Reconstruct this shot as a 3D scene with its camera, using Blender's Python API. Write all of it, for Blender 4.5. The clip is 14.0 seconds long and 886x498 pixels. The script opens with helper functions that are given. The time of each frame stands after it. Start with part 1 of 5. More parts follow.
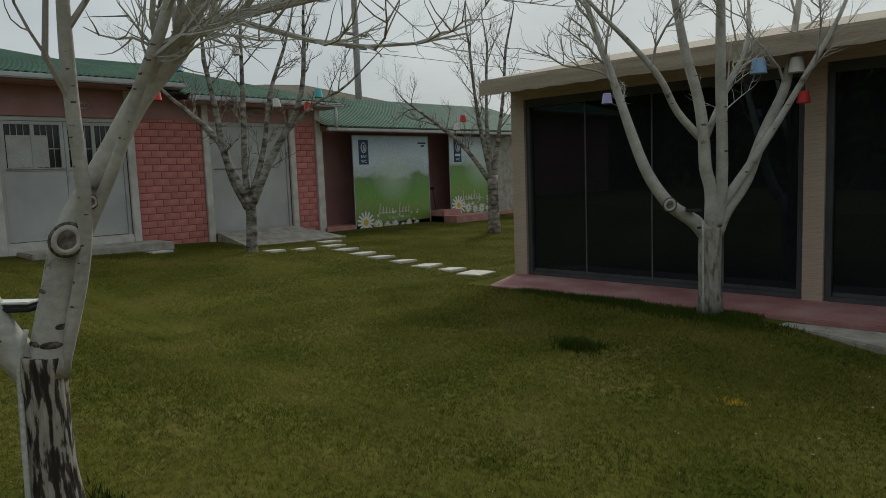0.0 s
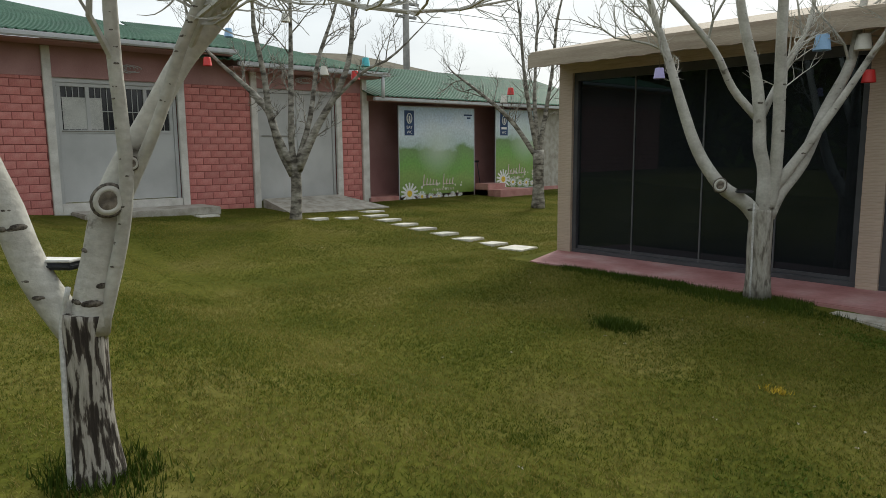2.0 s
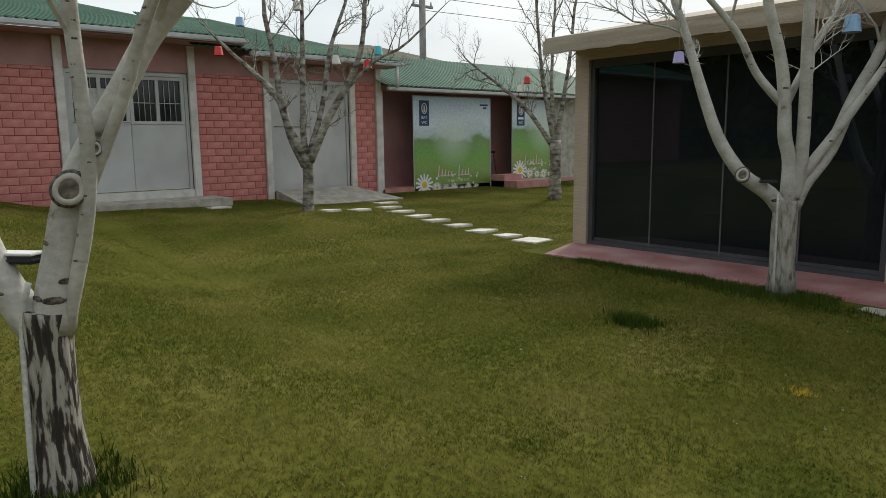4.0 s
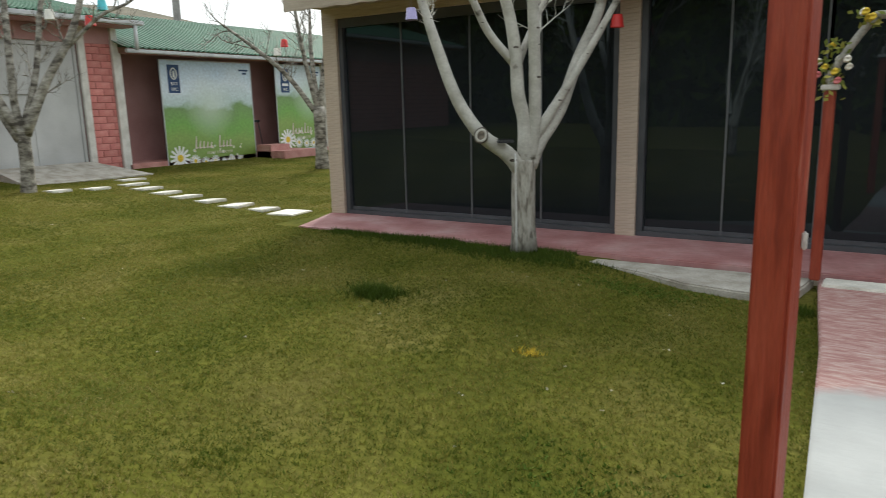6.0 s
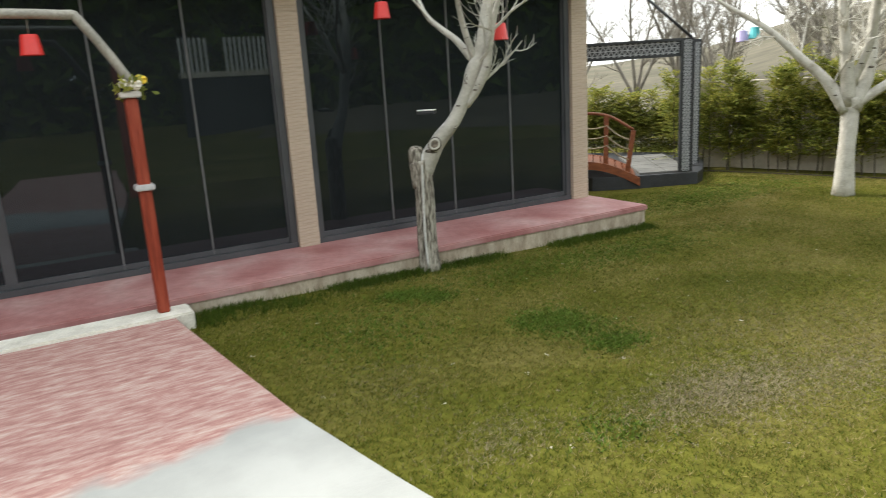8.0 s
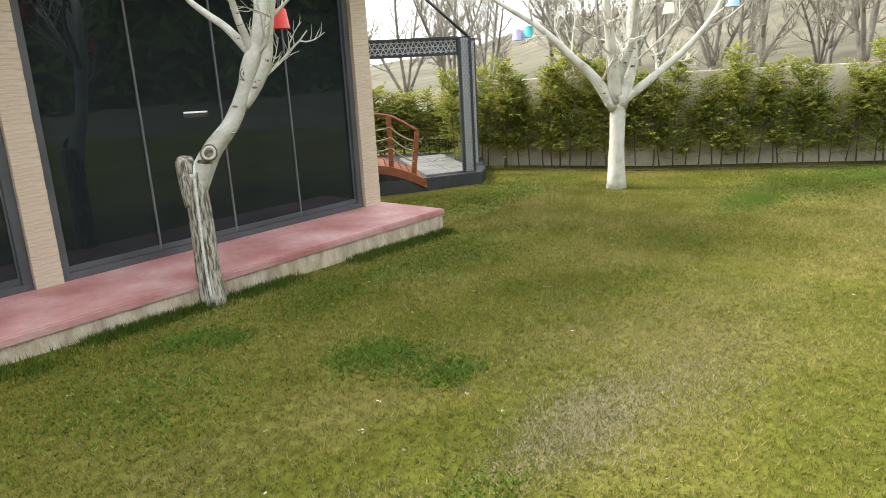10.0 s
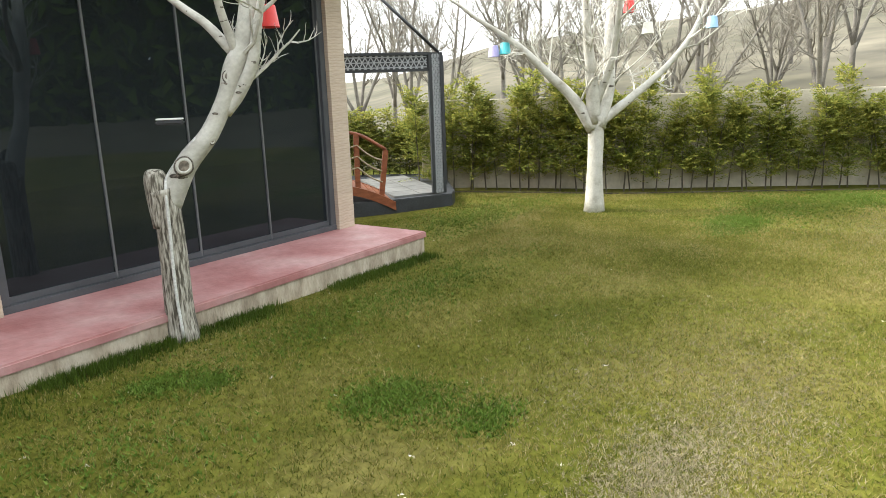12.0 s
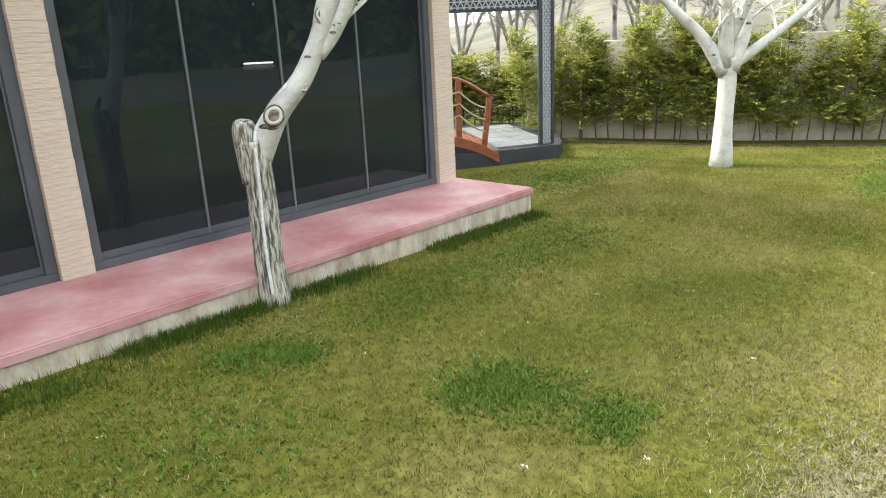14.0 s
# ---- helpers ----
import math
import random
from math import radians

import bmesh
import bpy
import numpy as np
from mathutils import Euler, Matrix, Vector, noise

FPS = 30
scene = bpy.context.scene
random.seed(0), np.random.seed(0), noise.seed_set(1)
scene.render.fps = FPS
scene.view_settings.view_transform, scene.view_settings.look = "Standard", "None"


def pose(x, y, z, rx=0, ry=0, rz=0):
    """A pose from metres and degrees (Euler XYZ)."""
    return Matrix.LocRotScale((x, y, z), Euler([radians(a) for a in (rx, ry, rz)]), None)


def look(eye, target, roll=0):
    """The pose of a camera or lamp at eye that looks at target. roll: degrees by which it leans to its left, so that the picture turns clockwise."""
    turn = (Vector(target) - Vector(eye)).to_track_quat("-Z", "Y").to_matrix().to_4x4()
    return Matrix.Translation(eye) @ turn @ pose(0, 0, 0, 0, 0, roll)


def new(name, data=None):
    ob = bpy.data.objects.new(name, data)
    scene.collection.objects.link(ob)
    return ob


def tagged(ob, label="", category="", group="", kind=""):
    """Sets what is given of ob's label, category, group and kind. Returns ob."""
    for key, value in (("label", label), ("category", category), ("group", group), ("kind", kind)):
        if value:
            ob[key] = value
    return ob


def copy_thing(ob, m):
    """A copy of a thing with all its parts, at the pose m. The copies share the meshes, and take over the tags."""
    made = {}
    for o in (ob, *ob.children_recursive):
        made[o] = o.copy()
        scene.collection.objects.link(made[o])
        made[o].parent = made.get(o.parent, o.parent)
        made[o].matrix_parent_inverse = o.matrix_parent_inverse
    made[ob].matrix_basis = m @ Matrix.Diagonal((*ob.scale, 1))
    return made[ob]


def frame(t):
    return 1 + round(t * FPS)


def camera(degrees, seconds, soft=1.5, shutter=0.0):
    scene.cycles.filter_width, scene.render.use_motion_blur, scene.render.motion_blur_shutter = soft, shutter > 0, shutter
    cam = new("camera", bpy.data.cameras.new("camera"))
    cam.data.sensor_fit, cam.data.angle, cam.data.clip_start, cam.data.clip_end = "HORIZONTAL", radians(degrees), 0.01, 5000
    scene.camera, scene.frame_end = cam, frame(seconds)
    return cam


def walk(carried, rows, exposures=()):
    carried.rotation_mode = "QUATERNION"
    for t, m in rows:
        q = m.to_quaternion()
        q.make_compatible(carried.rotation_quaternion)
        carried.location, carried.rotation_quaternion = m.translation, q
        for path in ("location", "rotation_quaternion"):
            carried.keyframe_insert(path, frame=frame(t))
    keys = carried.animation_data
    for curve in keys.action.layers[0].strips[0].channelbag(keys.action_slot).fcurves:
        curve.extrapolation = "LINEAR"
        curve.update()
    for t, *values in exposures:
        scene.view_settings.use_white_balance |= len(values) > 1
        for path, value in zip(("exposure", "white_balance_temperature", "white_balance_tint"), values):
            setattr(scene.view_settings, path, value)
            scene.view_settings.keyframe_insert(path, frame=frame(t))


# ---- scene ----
cam = camera(64.5, 14.0, 0.65, 0.12)
PATH = [
    (0, (-0.181, -8.777, 1.628), (-1.573, -7.356, 1.416), -2.1),
    (0.5, (-0.204, -8.769, 1.616), (-1.617, -7.378, 1.352), -1.8),
    (1, (-0.198, -8.759, 1.63), (-1.627, -7.389, 1.347), -1.0),
    (1.5, (-0.201, -8.746, 1.622), (-1.647, -7.395, 1.333), -0.5),
    (2, (-0.195, -8.728, 1.621), (-1.666, -7.403, 1.336), -0.5),
    (4.5, (-0.322, -8.42, 1.585), (-1.838, -7.153, 1.273), -1.2),
    (5, (-0.305, -8.286, 1.582), (-1.823, -7.022, 1.268), -2.3),
    (5.5, (-0.29, -7.961, 1.52), (-1.726, -6.609, 1.187), -2.5),
    (6, (-0.27, -7.796, 1.507), (-1.325, -6.144, 1.107), -1.4),
    (6.5, (-0.229, -7.59, 1.464), (-0.947, -5.779, 1.012), -2.5),
    (7, (-0.096, -7.332, 1.448), (-0.589, -5.463, 0.935), -1.8),
    (7.5, (0.249, -6.98, 1.416), (0.409, -5.071, 0.841), -1.7),
    (8, (0.251, -6.637, 1.558), (1.234, -4.96, 1.088), -3.4),
    (8.5, (0.333, -6.461, 1.554), (1.593, -4.989, 1.058), -5.2),
    (9, (0.43, -6.263, 1.533), (1.737, -4.838, 1.024), -3.6),
    (11.5, (0.606, -5.292, 1.499), (2.257, -4.275, 1.01), -5.0),
    (12, (0.642, -5.12, 1.414), (2.244, -4.005, 0.974), -2.0),
    (12.5, (0.801, -5.032, 1.37), (2.466, -4.009, 0.943), 1.4),
    (13, (0.875, -4.933, 1.362), (2.615, -4.102, 0.83), -1.7),
    (13.5, (0.96, -4.716, 1.318), (2.502, -3.605, 0.697), -4.4),
    (14, (1.029, -4.716, 1.381), (2.429, -3.408, 0.809), -2.7),
]
kelvin = lambda t: 6400 if t < 2 else 6500 if t < 7 else 6800 if t < 10 else 6600 if t < 14 else 6300
EXPOSURE = [(t, stops, kelvin(t), 2 if t < 2 else 5) for t, stops in ((0, -0.5), (0.5, 0.0), (1, 0.25), (1.5, 0.4), (2, 0.35), (4.5, 0.28), (5, 0.28), (5.5, 0.28), (6, 0.95), (6.5, 1.3), (7, 1.3), (7.5, 1.25), (8, 1.52), (8.5, 1.8), (9, 1.92), (11.5, 2.05), (12.5, 2.05), (13.2, 2.15), (14, 2.38))]
walk(cam, [(t, look(eye, target, roll)) for t, eye, target, roll in PATH], EXPOSURE)

# ---- light: pale overcast sky, weak hazy sun behind the glass pavilion ----
SUN_TURN, SUN_UP = radians(-22), radians(42)
world = bpy.data.worlds.new("sky")
scene.world = world
world.use_nodes = True
wn, wl = world.node_tree.nodes, world.node_tree.links
wn.clear()
w_out, w_bg = wn.new("ShaderNodeOutputWorld"), wn.new("ShaderNodeBackground")
w_sky = wn.new("ShaderNodeTexSky")
w_sky.sky_type, w_sky.sun_disc = "NISHITA", False
w_sky.sun_elevation, w_sky.sun_rotation = SUN_UP, SUN_TURN
w_sky.dust_density = 4.0
w_co, w_map = wn.new("ShaderNodeTexCoord"), wn.new("ShaderNodeMapping")
w_map.inputs["Scale"].default_value = (1.0, 1.0, 2.6)
w_noise, w_ramp = wn.new("ShaderNodeTexNoise"), wn.new("ShaderNodeValToRGB")
w_noise.inputs["Scale"].default_value, w_noise.inputs["Detail"].default_value = 2.6, 6.0
w_ramp.color_ramp.elements[0].position, w_ramp.color_ramp.elements[0].color = 0.32, (6.2, 6.5, 7.0, 1)
w_ramp.color_ramp.elements[1].position, w_ramp.color_ramp.elements[1].color = 0.66, (8.9, 9.1, 9.3, 1)
w_mix = wn.new("ShaderNodeMixRGB")
w_mix.inputs[0].default_value = 0.82
wl.new(w_co.outputs["Generated"], w_map.inputs["Vector"])
wl.new(w_map.outputs[0], w_noise.inputs["Vector"])
wl.new(w_noise.outputs["Fac"], w_ramp.inputs[0])
wl.new(w_sky.outputs[0], w_mix.inputs[1])
wl.new(w_ramp.outputs[0], w_mix.inputs[2])
wl.new(w_mix.outputs[0], w_bg.inputs["Color"])
w_bg.inputs["Strength"].default_value = 0.1
wl.new(w_bg.outputs[0], w_out.inputs["Surface"])
sun = new("sun", bpy.data.lights.new("sun", "SUN"))
sun.data.energy, sun.data.angle, sun.data.color = 1.7, radians(12), (1.0, 0.95, 0.87)
sun.matrix_world = look((20 * math.sin(SUN_TURN), 20 * math.cos(SUN_TURN), 20 * math.tan(SUN_UP)), (0, 0, 0))


# ---- materials ----
def mat(name, stops, scale=6.0, detail=6.0, stretch=(1, 1, 1), rough=0.8, bump=0.3, bump_scale=40.0, metal=0.0, fine=0.25, fine_scale=60.0, per_object=0.0, spec=0.4):
    """Noise-driven colour with a second, finer grain over it and a bump."""
    m = bpy.data.materials.new(name)
    m.use_nodes = True
    n, l = m.node_tree.nodes, m.node_tree.links
    b = n["Principled BSDF"]
    co, mp = n.new("ShaderNodeTexCoord"), n.new("ShaderNodeMapping")
    mp.inputs["Scale"].default_value = stretch
    l.new(co.outputs["Object"], mp.inputs["Vector"])
    t1, ramp = n.new("ShaderNodeTexNoise"), n.new("ShaderNodeValToRGB")
    t1.inputs["Scale"].default_value, t1.inputs["Detail"].default_value = scale, detail
    l.new(mp.outputs[0], t1.inputs["Vector"])
    els = ramp.color_ramp.elements
    while len(els) < len(stops):
        els.new(0.5)
    for e, (p, c) in zip(els, stops):
        e.position, e.color = p, (*c, 1)
    l.new(t1.outputs["Fac"], ramp.inputs[0])
    t2, hsv = n.new("ShaderNodeTexNoise"), n.new("ShaderNodeHueSaturation")
    t2.inputs["Scale"].default_value, t2.inputs["Detail"].default_value = fine_scale, 4.0
    l.new(mp.outputs[0], t2.inputs["Vector"])
    val = n.new("ShaderNodeMapRange")
    val.inputs["From Min"].default_value, val.inputs["From Max"].default_value = 0.25, 0.75
    val.inputs["To Min"].default_value, val.inputs["To Max"].default_value = 1 - fine, 1 + fine
    l.new(t2.outputs["Fac"], val.inputs["Value"])
    last = val.outputs[0]
    if per_object:
        info, mr, mul = n.new("ShaderNodeObjectInfo"), n.new("ShaderNodeMapRange"), n.new("ShaderNodeMath")
        mr.inputs["To Min"].default_value, mr.inputs["To Max"].default_value = 1 - per_object, 1 + per_object
        mul.operation = "MULTIPLY"
        l.new(info.outputs["Random"], mr.inputs["Value"])
        l.new(mr.outputs[0], mul.inputs[0])
        l.new(last, mul.inputs[1])
        last = mul.outputs[0]
    l.new(last, hsv.inputs["Value"])
    l.new(ramp.outputs[0], hsv.inputs["Color"])
    l.new(hsv.outputs[0], b.inputs["Base Color"])
    rr = n.new("ShaderNodeMapRange")
    rr.inputs["To Min"].default_value, rr.inputs["To Max"].default_value = max(0.02, rough - 0.12), min(1, rough + 0.12)
    l.new(t1.outputs["Fac"], rr.inputs["Value"])
    l.new(rr.outputs[0], b.inputs["Roughness"])
    b.inputs["Metallic"].default_value = metal
    b.inputs["Specular IOR Level"].default_value = spec
    if bump:
        t3, bp = n.new("ShaderNodeTexNoise"), n.new("ShaderNodeBump")
        t3.inputs["Scale"].default_value, t3.inputs["Detail"].default_value = bump_scale, 5.0
        l.new(mp.outputs[0], t3.inputs["Vector"])
        bp.inputs["Strength"].default_value, bp.inputs["Distance"].default_value = bump, 0.02
        l.new(t3.outputs["Fac"], bp.inputs["Height"])
        l.new(bp.outputs[0], b.inputs["Normal"])
    return m


def leaf_mat(name, stops, rough=0.6, scale=0.6, through_light=0.0, spread=0.34):
    """Colour from each blade's own random number and from a broad noise over the plan."""
    m = bpy.data.materials.new(name)
    m.use_nodes = True
    n, l = m.node_tree.nodes, m.node_tree.links
    b = n["Principled BSDF"]
    geo, co = n.new("ShaderNodeNewGeometry"), n.new("ShaderNodeTexCoord")
    t1, add, ramp = n.new("ShaderNodeTexNoise"), n.new("ShaderNodeMath"), n.new("ShaderNodeValToRGB")
    t1.inputs["Scale"].default_value, t1.inputs["Detail"].default_value = scale, 5.0
    l.new(co.outputs["Object"], t1.inputs["Vector"])
    sc = n.new("ShaderNodeMath")
    sc.operation, sc.inputs[1].default_value = "MULTIPLY_ADD", spread
    sc.inputs[2].default_value = -spread / 2
    l.new(geo.outputs["Random Per Island"], sc.inputs[0])
    l.new(sc.outputs[0], add.inputs[0])
    l.new(t1.outputs["Fac"], add.inputs[1])
    els = ramp.color_ramp.elements
    while len(els) < len(stops):
        els.new(0.5)
    for e, (p, c) in zip(els, stops):
        e.position, e.color = p, (*c, 1)
    l.new(add.outputs[0], ramp.inputs[0])
    l.new(ramp.outputs[0], b.inputs["Base Color"])
    b.inputs["Roughness"].default_value = rough
    b.inputs["Specular IOR Level"].default_value = 0.12
    if through_light:
        tr, mx = n.new("ShaderNodeBsdfTranslucent"), n.new("ShaderNodeMixShader")
        mx.inputs[0].default_value = through_light
        l.new(ramp.outputs[0], tr.inputs["Color"])
        l.new(b.outputs[0], mx.inputs[1])
        l.new(tr.outputs[0], mx.inputs[2])
        l.new(mx.outputs[0], n["Material Output"].inputs["Surface"])
    return m


M_SOIL = mat("lawn_ground", [(0.3, (0.058, 0.068, 0.01)), (0.5, (0.095, 0.096, 0.017)), (0.68, (0.14, 0.124, 0.036))], scale=0.8, rough=0.95, bump=0.6, bump_scale=25, fine=0.35, fine_scale=18, spec=0.03)
M_GRASS = leaf_mat("dry_grass_blades", [(0.2, (0.075, 0.095, 0.014)), (0.4, (0.14, 0.15, 0.024)), (0.55, (0.205, 0.182, 0.042)), (0.7, (0.285, 0.235, 0.085)), (0.85, (0.37, 0.31, 0.15))], scale=1.5, spread=0.66, through_light=0.38)
M_GRASS_GREEN = leaf_mat("green_grass_blades", [(0.2, (0.052, 0.088, 0.009)), (0.4, (0.105, 0.13, 0.016)), (0.55, (0.165, 0.16, 0.025)), (0.7, (0.24, 0.208, 0.05)), (0.85, (0.33, 0.28, 0.1))], scale=1.1, spread=0.62, through_light=0.38)
M_TALL = leaf_mat("long_grass", [(0.2, (0.03, 0.052, 0.006)), (0.6, (0.06, 0.095, 0.011)), (0.9, (0.12, 0.14, 0.025))])
M_CLOVER = leaf_mat("clover_leaf", [(0.2, (0.05, 0.092, 0.011)), (0.6, (0.092, 0.148, 0.019)), (0.9, (0.16, 0.2, 0.04))])
M_HEDGE = leaf_mat("hedge_leaf", [(0.2, (0.085, 0.11, 0.024)), (0.45, (0.2, 0.235, 0.05)), (0.65, (0.35, 0.34, 0.075)), (0.9, (0.48, 0.41, 0.12))], scale=2.0, through_light=0.42, spread=0.5)
M_HILL = mat("dry_hillside", [(0.3, (0.06, 0.055, 0.03)), (0.5, (0.1, 0.088, 0.058)), (0.7, (0.145, 0.127, 0.09))], scale=0.12, rough=1, bump=0.4, bump_scale=1.5, fine=0.3, fine_scale=0.9)
M_BARK = mat("pale_bark", [(0.27, (0.1, 0.088, 0.07)), (0.34, (0.4, 0.385, 0.34)), (0.62, (0.55, 0.54, 0.49))], scale=6, detail=9, stretch=(1, 1, 1.2), rough=0.85, bump=0.35, bump_scale=30, fine=0.13, fine_scale=40)
M_BARK_OLD = mat("fissured_bark", [(0.43, (0.035, 0.028, 0.022)), (0.495, (0.085, 0.07, 0.056)), (0.53, (0.36, 0.335, 0.29)), (0.7, (0.46, 0.43, 0.38))], scale=24, detail=6, stretch=(1.8, 1.8, 0.3), rough=0.95, bump=1.0, bump_scale=24, fine=0.2, fine_scale=40)
M_BARK_GREY = mat("grey_furrowed_bark", [(0.4, (0.085, 0.075, 0.058)), (0.47, (0.2, 0.183, 0.15)), (0.53, (0.34, 0.315, 0.265)), (0.66, (0.44, 0.42, 0.365))], scale=30, detail=6, stretch=(2.0, 2.0, 0.3), rough=0.95, bump=1.0, bump_scale=16, fine=0.2)
M_BARK_LIME = mat("limewashed_bark", [(0.28, (0.3, 0.28, 0.235)), (0.45, (0.5, 0.48, 0.43)), (0.75, (0.6, 0.585, 0.54))], scale=7, rough=0.9, bump=0.5, bump_scale=26, fine=0.12)
# grey-brown bark with the backlit shade of the two store-side trees mixed in
M_BARK_BACKLIT = mat("grey_brown_backlit_bark", [(0.36, (0.07, 0.06, 0.05)), (0.47, (0.2, 0.185, 0.155)), (0.66, (0.4, 0.38, 0.335))], scale=6, stretch=(1, 1, 2), rough=0.9, bump=0.5, bump_scale=24, fine=0.25, fine_scale=26)
M_STRAW = leaf_mat("dry_straw", [(0.25, (0.15, 0.125, 0.07)), (0.5, (0.21, 0.18, 0.11)), (0.75, (0.3, 0.26, 0.17))])
M_SLOPE = mat("green_slope_grass", [(0.3, (0.09, 0.14, 0.02)), (0.7, (0.17, 0.22, 0.04))], scale=0.8, rough=1, bump=0.5, bump_scale=6, fine=0.3, fine_scale=5, spec=0.03)
M_TWIG = mat("twig_bark", [(0.3, (0.15, 0.13, 0.105)), (0.7, (0.33, 0.305, 0.265))], scale=3, rough=0.9, bump=0.2)
M_STEM = mat("dark_hedge_stem", [(0.3, (0.06, 0.05, 0.035)), (0.7, (0.13, 0.11, 0.08))], scale=9, rough=0.9, bump=0.2)
M_WOODCORE = mat("knot_wood", [(0.35, (0.09, 0.075, 0.06)), (0.65, (0.22, 0.19, 0.15))], scale=22, rough=0.95, bump=0.8)
M_EDGE = mat("stained_cream_stone", [(0.3, (0.27, 0.22, 0.16)), (0.45, (0.4, 0.335, 0.255)), (0.62, (0.5, 0.435, 0.345)), (0.78, (0.56, 0.5, 0.42))], scale=4, stretch=(2.2, 2.2, 0.9), rough=0.9, bump=0.5, bump_scale=30, fine=0.14, fine_scale=22)
M_PAVING = mat("grey_platform_paving", [(0.3, (0.1, 0.1, 0.098)), (0.7, (0.17, 0.17, 0.165))], scale=2, rough=0.85, bump=0.2, fine=0.12, fine_scale=12)
M_KERB = mat("dark_soil_edging", [(0.35, (0.03, 0.026, 0.02)), (0.65, (0.1, 0.085, 0.06))], scale=9, rough=0.95, bump=0.5)
M_TERRACE = mat("red_painted_concrete", [(0.32, (0.31, 0.125, 0.122)), (0.5, (0.4, 0.2, 0.195)), (0.7, (0.48, 0.31, 0.3))], scale=1.8, rough=0.62, bump=0.25, bump_scale=30, fine=0.12, fine_scale=14)
M_CONCRETE = mat("grey_concrete", [(0.3, (0.27, 0.245, 0.2)), (0.52, (0.4, 0.375, 0.325)), (0.75, (0.5, 0.475, 0.425))], scale=5, rough=0.9, bump=0.5, bump_scale=35, fine=0.15)
M_STONE = mat("ribbed_travertine", [(0.3, (0.45, 0.35, 0.26)), (0.5, (0.54, 0.44, 0.345)), (0.72, (0.61, 0.52, 0.43))], scale=5, stretch=(0.6, 0.6, 9), rough=0.85, bump=0.5, bump_scale=30, fine=0.1, fine_scale=25, per_object=0.03)
M_FRAME = mat("anthracite_aluminium", [(0.3, (0.055, 0.06, 0.068)), (0.7, (0.085, 0.09, 0.1))], scale=3, rough=0.42, bump=0.03, fine=0.06, spec=0.5)
M_FASCIA = mat("weathered_fascia_board", [(0.3, (0.32, 0.26, 0.2)), (0.6, (0.45, 0.385, 0.305)), (0.8, (0.52, 0.46, 0.385))], scale=3, stretch=(0.3, 4, 4), rough=0.8, bump=0.3, fine=0.15)
# near-black stand-in for darkness: unlit room, gap under the bridge, fence prop
M_PAINTED_DARK = mat("painted_dark", [(0.3, (0.024, 0.028, 0.03)), (0.7, (0.045, 0.052, 0.055))], scale=2, rough=0.9, bump=0.1)
M_PINK = mat("pink_painted_block", [(0.3, (0.44, 0.145, 0.13)), (0.5, (0.56, 0.205, 0.185)), (0.75, (0.64, 0.29, 0.255))], scale=4, rough=0.85, bump=0.5, bump_scale=45, fine=0.14, per_object=0.1)
M_JOINT = mat("recessed_joint", [(0.3, (0.2, 0.06, 0.055)), (0.7, (0.31, 0.1, 0.09))], scale=5, rough=0.95, bump=0.3)
M_MAUVE = mat("mauve_painted_render", [(0.3, (0.36, 0.19, 0.185)), (0.7, (0.45, 0.26, 0.25))], scale=1.6, rough=0.9, bump=0.3, fine=0.1)
M_WHITE = mat("white_trim_paint", [(0.3, (0.5, 0.48, 0.44)), (0.6, (0.68, 0.66, 0.62)), (0.8, (0.74, 0.73, 0.7))], scale=4, rough=0.7, bump=0.2, fine=0.08)
M_DOOR = mat("grey_sheet_metal_paint", [(0.3, (0.42, 0.425, 0.42)), (0.6, (0.51, 0.515, 0.51)), (0.8, (0.56, 0.565, 0.56))], scale=1.5, rough=0.5, bump=0.08, fine=0.06)
M_GLASSBACK = mat("dark_window", [(0.3, (0.012, 0.013, 0.016)), (0.7, (0.03, 0.032, 0.036))], scale=2, rough=0.15, bump=0, spec=0.5)
M_PAPER = mat("faded_paper_sheet", [(0.3, (0.42, 0.42, 0.4)), (0.7, (0.55, 0.55, 0.52))], scale=3, rough=0.9, bump=0.1)
M_ROOF = mat("green_corrugated_sheet", [(0.3, (0.028, 0.085, 0.05)), (0.55, (0.045, 0.125, 0.075)), (0.75, (0.09, 0.17, 0.11))], scale=1.2, rough=0.55, bump=0.1, fine=0.15, fine_scale=12)
M_GUTTER = mat("galvanised_gutter", [(0.3, (0.4, 0.41, 0.42)), (0.7, (0.55, 0.56, 0.57))], scale=3, rough=0.5, bump=0.05, fine=0.08)
M_REDPOST = mat("red_brown_stained_wood", [(0.32, (0.2, 0.03, 0.016)), (0.5, (0.29, 0.048, 0.024)), (0.66, (0.33, 0.065, 0.034)), (0.78, (0.5, 0.26, 0.2))], scale=9, stretch=(3, 3, 0.35), rough=0.5, bump=0.4, bump_scale=30, fine=0.16, fine_scale=50)
M_PIPE = mat("grey_tube", [(0.3, (0.25, 0.24, 0.21)), (0.7, (0.36, 0.345, 0.3))], scale=5, rough=0.6, bump=0.1)
M_BLACK = mat("black_powder_coat", [(0.3, (0.02, 0.022, 0.027)), (0.7, (0.04, 0.043, 0.05))], scale=4, rough=0.5, bump=0.1, spec=0.5)
M_LATTICE = mat("pale_cut_sheet", [(0.3, (0.33, 0.345, 0.37)), (0.7, (0.45, 0.465, 0.49))], scale=4, rough=0.5, bump=0.05)
M_BRIDGE = mat("varnished_bridge_wood", [(0.3, (0.17, 0.05, 0.022)), (0.7, (0.3, 0.1, 0.045))], scale=7, stretch=(1, 1, 3), rough=0.45, bump=0.2, fine=0.15)
